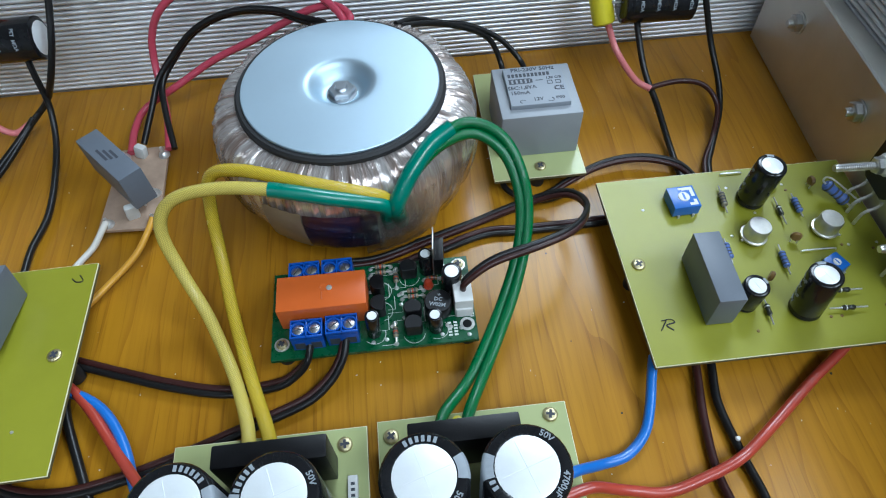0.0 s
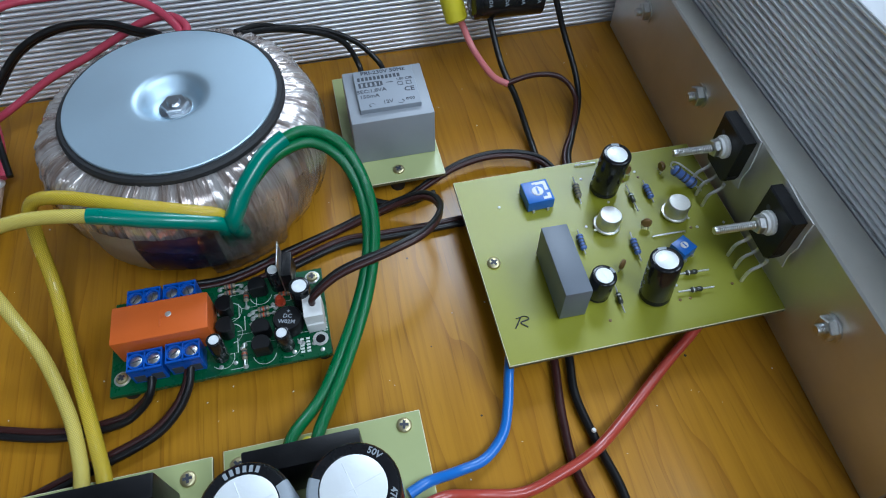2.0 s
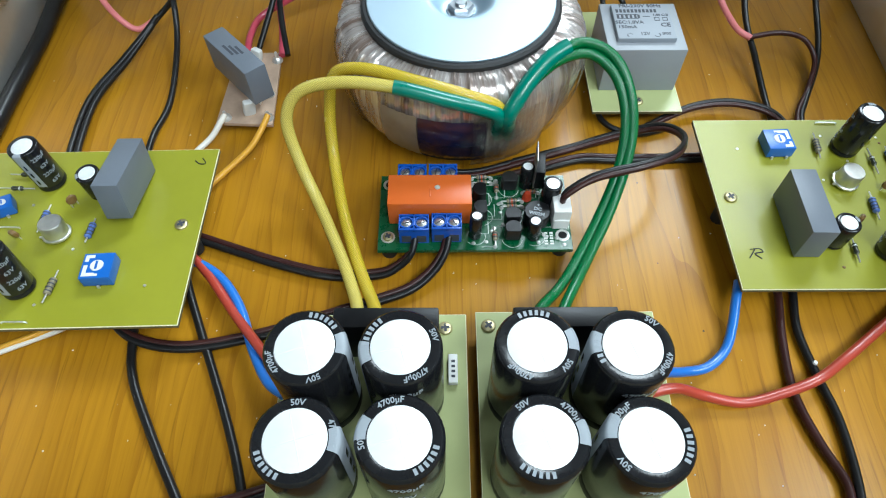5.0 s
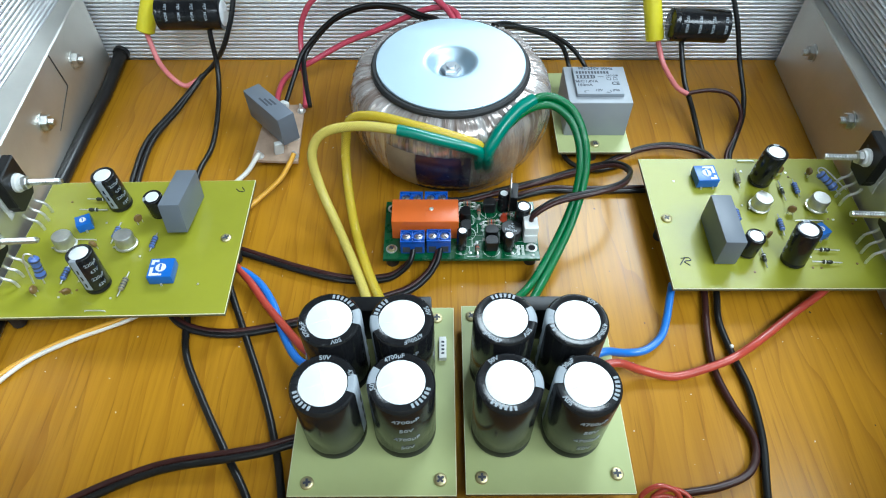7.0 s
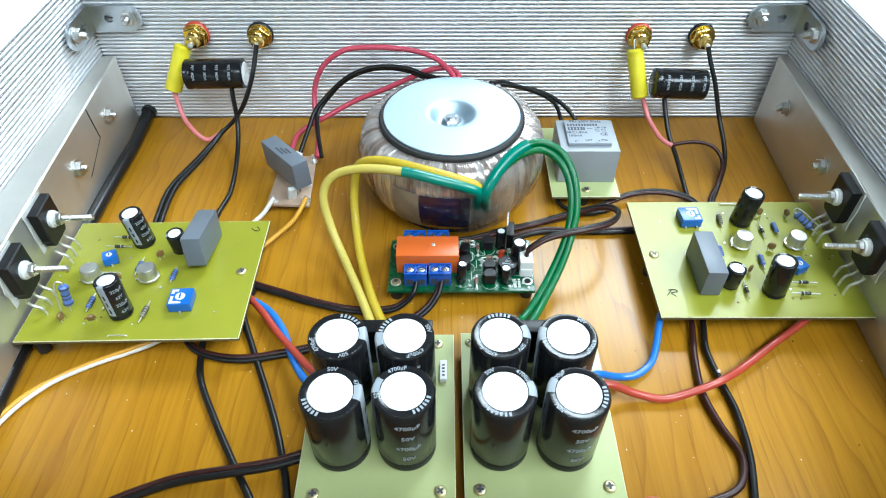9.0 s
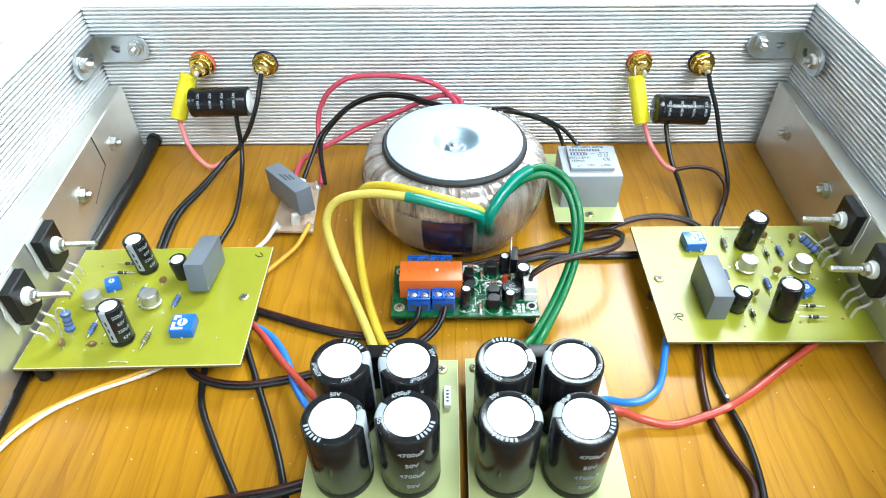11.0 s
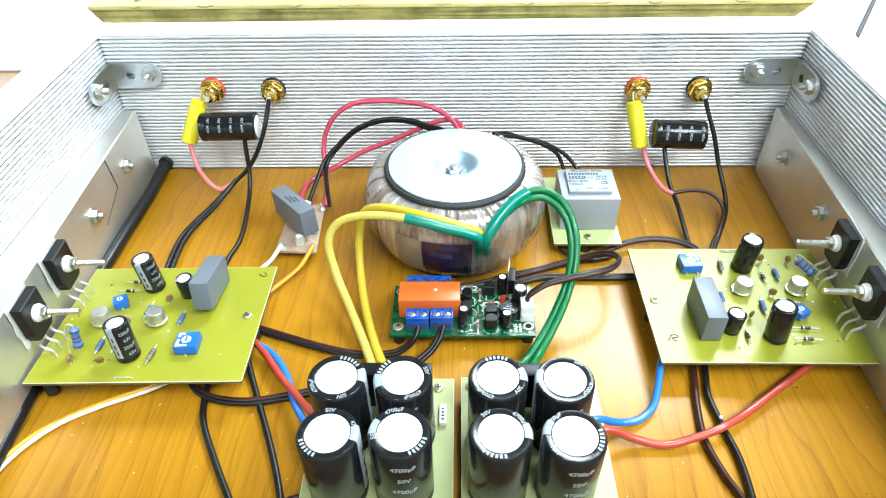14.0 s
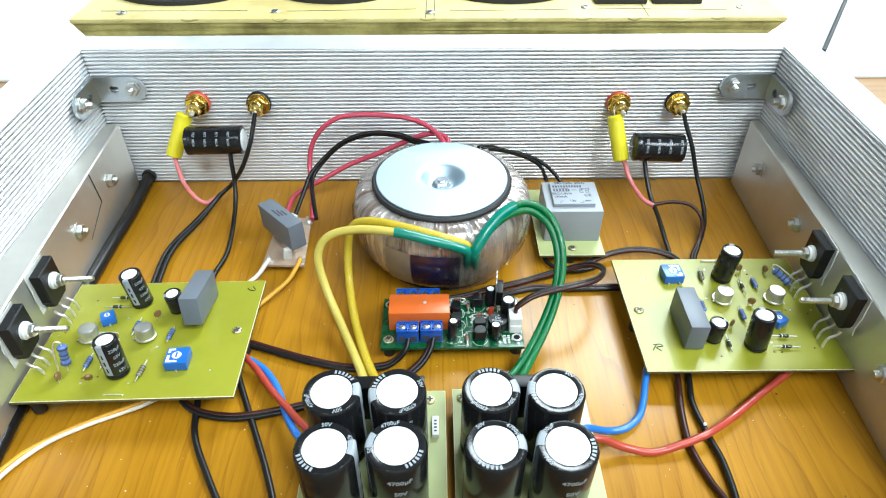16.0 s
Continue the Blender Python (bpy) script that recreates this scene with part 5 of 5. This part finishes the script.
wire("black_wire", [(-122.5, 46, 38), (-122, 42, 30), (-121.5, 37, 16), (-120.5, 22, 6), (-118.5, -6, 2.2), (-121, -26, 2.2), (-120, -48, 2.2)], 1.3, BLACK_WIRE, "dark wire from an electrolytic capacitor")
# phono wiring, right pair
wire("pink_wire", [(108.5, 41.5, 31), (110, 41, 27), (113, 35, 20), (118, 23, 15.5), (123.5, 18, 14)], 1.35, PINK, "pink shrink-sleeved wire below a film capacitor")
wire("black_wire", [(122, 18.5, 14), (135, 19.5, 15.5), (146, 18, 13.5), (151, 11, 8), (146, -2, 3), (138, -16, 2.2), (134, -40, 2.2)], 1.1, BROWN_WIRE, "thin dark wire leaving a pink sleeve")
wire("black_wire", [(141.2, 51.5, 55.6), (142.8, 48.5, 50), (147, 42, 39), (151.5, 34, 23), (154, 21, 11.5), (152.5, 10, 5), (144, -7, 2.4), (139, -18, 2.4), (136, -40, 2.4)], 1.25, BLACK_WIRE, "black screened wire from a phono socket")
wire("black_wire", [(121, 44, 34), (121.5, 40, 27), (123.5, 28, 15.5), (127, 16, 7.5), (127.5, -3, 3), (127, -18, 2.4), (127, -40, 2.4)], 1.3, BLACK_WIRE, "black wire from an electrolytic capacitor")

# mains cord through the back panel
cord = wire("power_cable", [(-184.8, 72, 5.2), (-184.9, 63, 4.9), (-184.4, 48, 4.2), (-183.5, 31, 4), (-184, 1, 4), (-184, -28, 4), (-184, -60, 4), (-183, -100, 4), (-181, -134, 4), (-178, -170, 4), (-172, -205, 4)], 3.4, BLACK_WIRE, "thick black mains cable along the chassis side", sides=14)
wire("grommet", [(-184.8, 66.8, 5.3), (-184.9, 64.4, 5.2)], 4.4, RUBBER, "black rubber grommet", cord)

# soft-start board wiring
def pair(points, dx, dy, r, label, mat=BLACK_WIRE, second=BROWN_WIRE):
    wire("black_wire", points, r, mat, label)
    wire("black_wire", [(x + dx, y + dy, z) for x, y, z in points], r, second, label)


pair([(-15.5, -80.5, 11.6), (-16.8, -85.4, 8.6), (-21, -88, 4.5), (-28, -90.5, 2.4), (-44, -91, 2.4), (-62, -86.5, 2.4), (-79, -80.5, 2.4), (-95, -74.5, 2.4), (-110, -69, 2.4)], 0.3, 2.0, 1.15, "black wire from the soft-start board to an amplifier board")
pair([(-4.0, -80.5, 11.6), (-5.6, -86, 8.6), (-10, -91.5, 5), (-18, -97, 2.6), (-33, -102.5, 2.4), (-50, -108.5, 2.4), (-68, -114, 2.4), (-88, -117.5, 2.4), (-104, -115, 2.4), (-114, -108, 2.4), (-118, -98, 2.4)], -0.7, 1.8, 1.2, "black wire sweeping below the reservoir board")
wire("blue_wire", [(-98, -84, 5), (-88, -87.5, 5.2), (-79.5, -94, 5), (-72, -105, 5.4), (-66, -119, 6.5), (-59, -131, 9.6), (-53, -136, 10.6)], 1.6, BLUE_WIRE, "blue wire between an amplifier and a reservoir board")
wire("red_wire", [(-102, -78, 5), (-92.5, -84, 5.4), (-84, -93, 5.4), (-75, -105, 5.8), (-65, -117.5, 8.6), (-56, -128, 10.4), (-51, -131, 10.8)], 1.6, RED_WIRE, "red wire between an amplifier and a reservoir board")
wire("black_wire", [(-107, -100, 4), (-107, -110, 2), (-103.5, -126, 1.7), (-93, -145, 1.7), (-81, -164, 1.7), (-70, -181, 1.7), (-62, -200, 1.7)], 1.45, BLACK_WIRE, "dark wire running to the front panel")
wire("black_wire", [(-95, -84, 3), (-93, -93, 2), (-85, -111, 1.7), (-73, -137, 1.7), (-65, -157, 1.7), (-58.5, -180, 1.7), (-56, -203, 1.7)], 1.45, BLACK_WIRE, "dark wire running to the front panel")
wire("black_wire", [(-46, -160, 5.2), (-57, -163.5, 5.2), (-67, -166.5, 5.2), (-81, -169, 5.4), (-98, -171, 3.6), (-111, -174.5, 1.8), (-126, -182, 1.8), (-150, -196, 1.8)], 1.35, BLACK_WIRE, "black wire crossing two dark wires")
wire("black_wire", [(-46, -157.4, 5.0), (-57, -161, 5.0), (-67, -164, 5.0), (-81, -166.6, 5.2), (-98, -168.6, 3.4), (-111, -172, 1.8), (-128, -180, 1.8), (-151, -193.4, 1.8)], 1.2, BROWN_WIRE, "dark wire crossing two dark wires")
wire("white_wire", [(-92, -19.5, 8), (-93.5, -23, 7), (-97, -28, 4), (-103, -36, 2.5), (-108, -50, 2.2)], 1.2, WHITE_WIRE, "white wire from the snubber board")
wire("orange_wire", [(-75, -19.5, 8), (-77, -25, 6), (-81, -33, 3.5), (-89, -44, 2.4), (-98, -56, 2.2)], 1.2, ORANGE_WIRE, "orange wire from the snubber board")
wire("orange_wire", [(-118, -100, 4), (-128, -108, 4), (-137, -112, 3), (-149, -117, 2), (-162, -124.5, 1.6), (-174, -136, 1.6), (-182, -154, 1.6), (-186, -180, 1.6)], 1.05, ORANGE_WIRE, "orange wire running to the front panel")
wire("white_wire", [(-118, -101.5, 3), (-129, -109.8, 3), (-139, -113.8, 1.9), (-152, -119.8, 1.5), (-165, -128.6, 1.5), (-175, -142, 1.5), (-181, -160, 1.5), (-184, -182, 1.5)], 0.95, WHITE_WIRE, "white wire running to the front panel")

# right amplifier board wiring
wire("blue_wire", [(92, -96, 7), (89.8, -102.4, 6), (87.2, -111, 4), (83.6, -118.6, 2.4), (76.6, -124.4, 2.4), (68, -126.6, 4), (59, -129.2, 9.8), (53, -131.5, 10.8)], 1.6, BLUE_WIRE, "blue wire between an amplifier and a reservoir board")
wire("red_wire", [(160, -94, 7), (153, -100, 6), (139, -109, 4), (121.4, -121.4, 3.6), (108.6, -129.6, 5.4), (97, -133.6, 4), (85, -136, 2.5), (73, -134.6, 4.5), (63, -134, 9.4), (54, -136, 11)], 1.65, RED_WIRE, "red wire between an amplifier and a reservoir board")
wire("black_wire", [(107, -90, 4), (106, -100, 2.4), (103, -116, 2), (101.5, -133, 2), (104.5, -148, 2), (108.5, -161, 2), (104, -172, 2), (92, -177.5, 2), (76, -180, 2)], 1.4, BROWN_WIRE, "dark wire curving under a reservoir board")
wire("black_wire", [(112.5, -90, 4), (111, -100, 2.4), (109, -112, 2), (110.5, -128, 2), (112.5, -142, 2), (111.5, -161, 2), (107, -181, 2), (103, -205, 2)], 1.4, BLACK_WIRE, "black wire running to the front panel")
tagged(part("paint_fleck", lathe([(0, 0), (0.8, 0), (0.6, 0.7), (0, 0.9)], 10), WHITE, at=mpose(110.2, -123.6, 3.5)), "white fleck on a black wire", "fleck")

for k, (dx, dy, dz) in enumerate(((0, 0, 0), (2.2, 2.0, 1.2), (-1.5, 2.6, 2.4))):
    wire("red_wire", [(80 + dx, -186 + dy, 1.2), (76 + dx, -182 + dy, 2.4 + dz), (70 + dx, -181 + dy, 3.0 + dz), (65 + dx, -184 + dy, 2.0), (68 + dx, -190 + dy, 1.2)], 0.9, RED_WIRE, "crumpled thin reddish wire end on the base panel")

# wires between the soft-start board and the small transformer
pair([(34.5, -70.5, 16.5), (35.6, -70, 20.5), (45, -66, 24), (61, -62, 25), (74, -55.5, 23), (81, -45, 19), (80.5, -35, 14), (74.5, -29, 9), (58, -29.5, 4), (44, -33.5, 2.4), (26, -39.5, 2.4), (6, -46, 2.4), (-8, -48, 5)], 0.6, 2.0, 1.05, "dark wire looping from the soft-start board", BROWN_WIRE, BLACK_WIRE)
pair([(132, -26, 3), (127, -17, 4), (118, -13, 5), (107, -11.5, 5), (95, -13.5, 4.6), (83, -18.5, 3.6), (71, -24.5, 2.4), (53, -30.5, 2.4), (36, -36, 2.4), (20, -41, 2.4)], 1.0, 2.0, 1.05, "dark wire running under the small transformer", BROWN_WIRE, BLACK_WIRE)
pair([(110, -36, 1.8), (94, -36, 1.8), (78, -36.5, 1.8), (60, -36.5, 1.8), (46, -36.5, 1.8), (26, -43, 1.8), (10, -48, 1.8), (-6, -49, 4)], 0.0, -2.2, 1.15, "dark flat pair lying on the base panel", BROWN_WIRE, BLACK_WIRE)
wire("black_wire", [(57, -12, 3), (58, -18, 3), (63, -22.5, 2.4), (72, -25, 2.2), (84, -22, 2.2)], 1.2, BLACK_WIRE, "black wire under the small transformer board")

# ---- behind the chassis ----
def speaker_box():
    t = thing("speaker_cabinet", mpose(-3, 98, -31), "raw yellowish plywood cabinet lying behind the chassis, drivers upward", "speaker")
    part("cabinet", box(-200, 192, 6, 324, 0, 108, 1.2), PINE_EDGE, t)
    bm = bmesh.new()
    rims = [[bm.verts.new(c + (z,)) for c in ((x0, y0), (x1, y0), (x1, y1), (x0, y1))] for x0, x1, y0, y1, z in ((-205, 197, 2, 328, 108), (-213, 210, -1, 331, 122.6))]
    bm.faces.new(rims[0][::-1])
    bm.faces.new(rims[1])
    for k in range(4):
        bm.faces.new((rims[0][k], rims[0][(k + 1) % 4], rims[1][(k + 1) % 4], rims[1][k]))
    bmesh.ops.subdivide_edges(bm, edges=bm.edges[:], cuts=14, use_grid_fill=True)
    rough = random.Random(4)
    for v in bm.verts:
        if v.co.y < 4:
            v.co += Vector((0, rough.uniform(-0.3, 0.5), 0))
    part("baffle_edge", bm, PINE_EDGE, t, "splintered yellow-olive plywood edge")
    part("baffle", box(-213.6, 210.6, -1.6, 331.6, 122.7, 125.4, 0.7), PINE, t, "yellowish plywood baffle")
    for x, y in ((-186, 8), (-95, 10), (-2, 7), (93, 15), (188, 14)):
        screw(t, x, y, 125.4, 3.0, BOLT)
    rng = random.Random(9)
    bm = bmesh.new()
    for x0, x1 in ((-200, -112), (-88, -10), (10, 82), (100, 178)):
        tube([(x0, 12 + rng.uniform(-2, 2), 125.45), (x1, 12 + rng.uniform(-2, 2), 125.45)], 0.12, 6, 1, flat=0.3, bm=bm)
    for x in (-4.5, 0.5, 128):
        tube([(x, -1, 125.45), (x + 0.6, 34, 125.45)], 0.12, 6, 1, flat=0.3, bm=bm)
    part("pencil_line", bm, INK, t, "thin dark pencil line")
    for k in range(9):
        x = -190 + 45 * k + rng.uniform(-12, 12)
        part("chipped_edge", tube([(x, -1.4, 124.9), (x + 4, -1.5, 124.2 + rng.uniform(-0.6, 0.4)), (x + rng.uniform(7, 13), -1.4, 125.0)], 0.5, 6, 3), PINE_EDGE, t)
    for x, y, r, cone in ((-160, 78, 58, CREAM), (-62, 76, 54, CREAM), (48, 75, 54, CREAM)):
        d = part("speaker_driver", lathe([(r * 0.84, 125.4), (r, 125.4), (r, 128), (r * 0.96, 129), (r * 0.84, 128.5)], 64), CONE, t, "round black-rimmed speaker driver", at=mpose(x, y, 0))
        part("cone", lathe([(r * 0.84, 127.4), (r * 0.74, 128.8), (r * 0.66, 127.4), (r * 0.2, 123), (0, 124.5)], 48), cone, d)
        for k in range(4):
            a = P / 4 + k * P / 2
            part("screw_head", lathe([(2.2, 128.8), (1.6, 129.8), (0, 130)], 12), BOLT, d, at=mpose(r * 0.91 * math.cos(a), r * 0.91 * math.sin(a), 0))
    for x0, x1 in ((100, 132), (136, 166)):
        part("terminal_plate", box(x0, x1, 20, 80, 125.4, 129, 1.0), CONE, t, "black plastic plate")
    return t


speaker_box()
wire("lead_cable", [(386, 335, -29), (396, 350, -29), (445, 426, -29), (500, 511, -29), (560, 600, -29)], 2.4, BLACK_WIRE, "thin black cable lying on the white cloth")

# ---- dust and crumbs on the base panel ----
rng = random.Random(17)
bm = bmesh.new()
for k in range(150):
    x, y, r = rng.uniform(-175, 175), rng.uniform(-200, 60), rng.uniform(0.1, 0.34)
    lathe([(r, 0.0), (r * 0.7, r * 0.6), (0, r * 0.8)], 6, bm=bm, m=Matrix.Translation((x, y, 0.02)) @ pose(0, 0, 0, 0, 0, rng.uniform(0, 90)) @ Matrix.Diagonal((1, rng.uniform(0.5, 1), 1, 1)))
tagged(part("dust", bm, PASTE), "pale crumbs and dust scattered on the wooden base panel", "dust", kind="stuff")
bm = bmesh.new()
for k in range(9):
    x, y, r = rng.uniform(-170, 170), rng.uniform(-190, 55), rng.uniform(0.25, 0.5)
    lathe([(r, 0.02), (r * 0.6, 0.06), (0, 0.07)], 8, bm=bm, m=Matrix.Translation((x, y, 0)))
tagged(part("wood_speck", bm, PEN), "dark specks in the varnish of the base panel", "speck", kind="stuff")
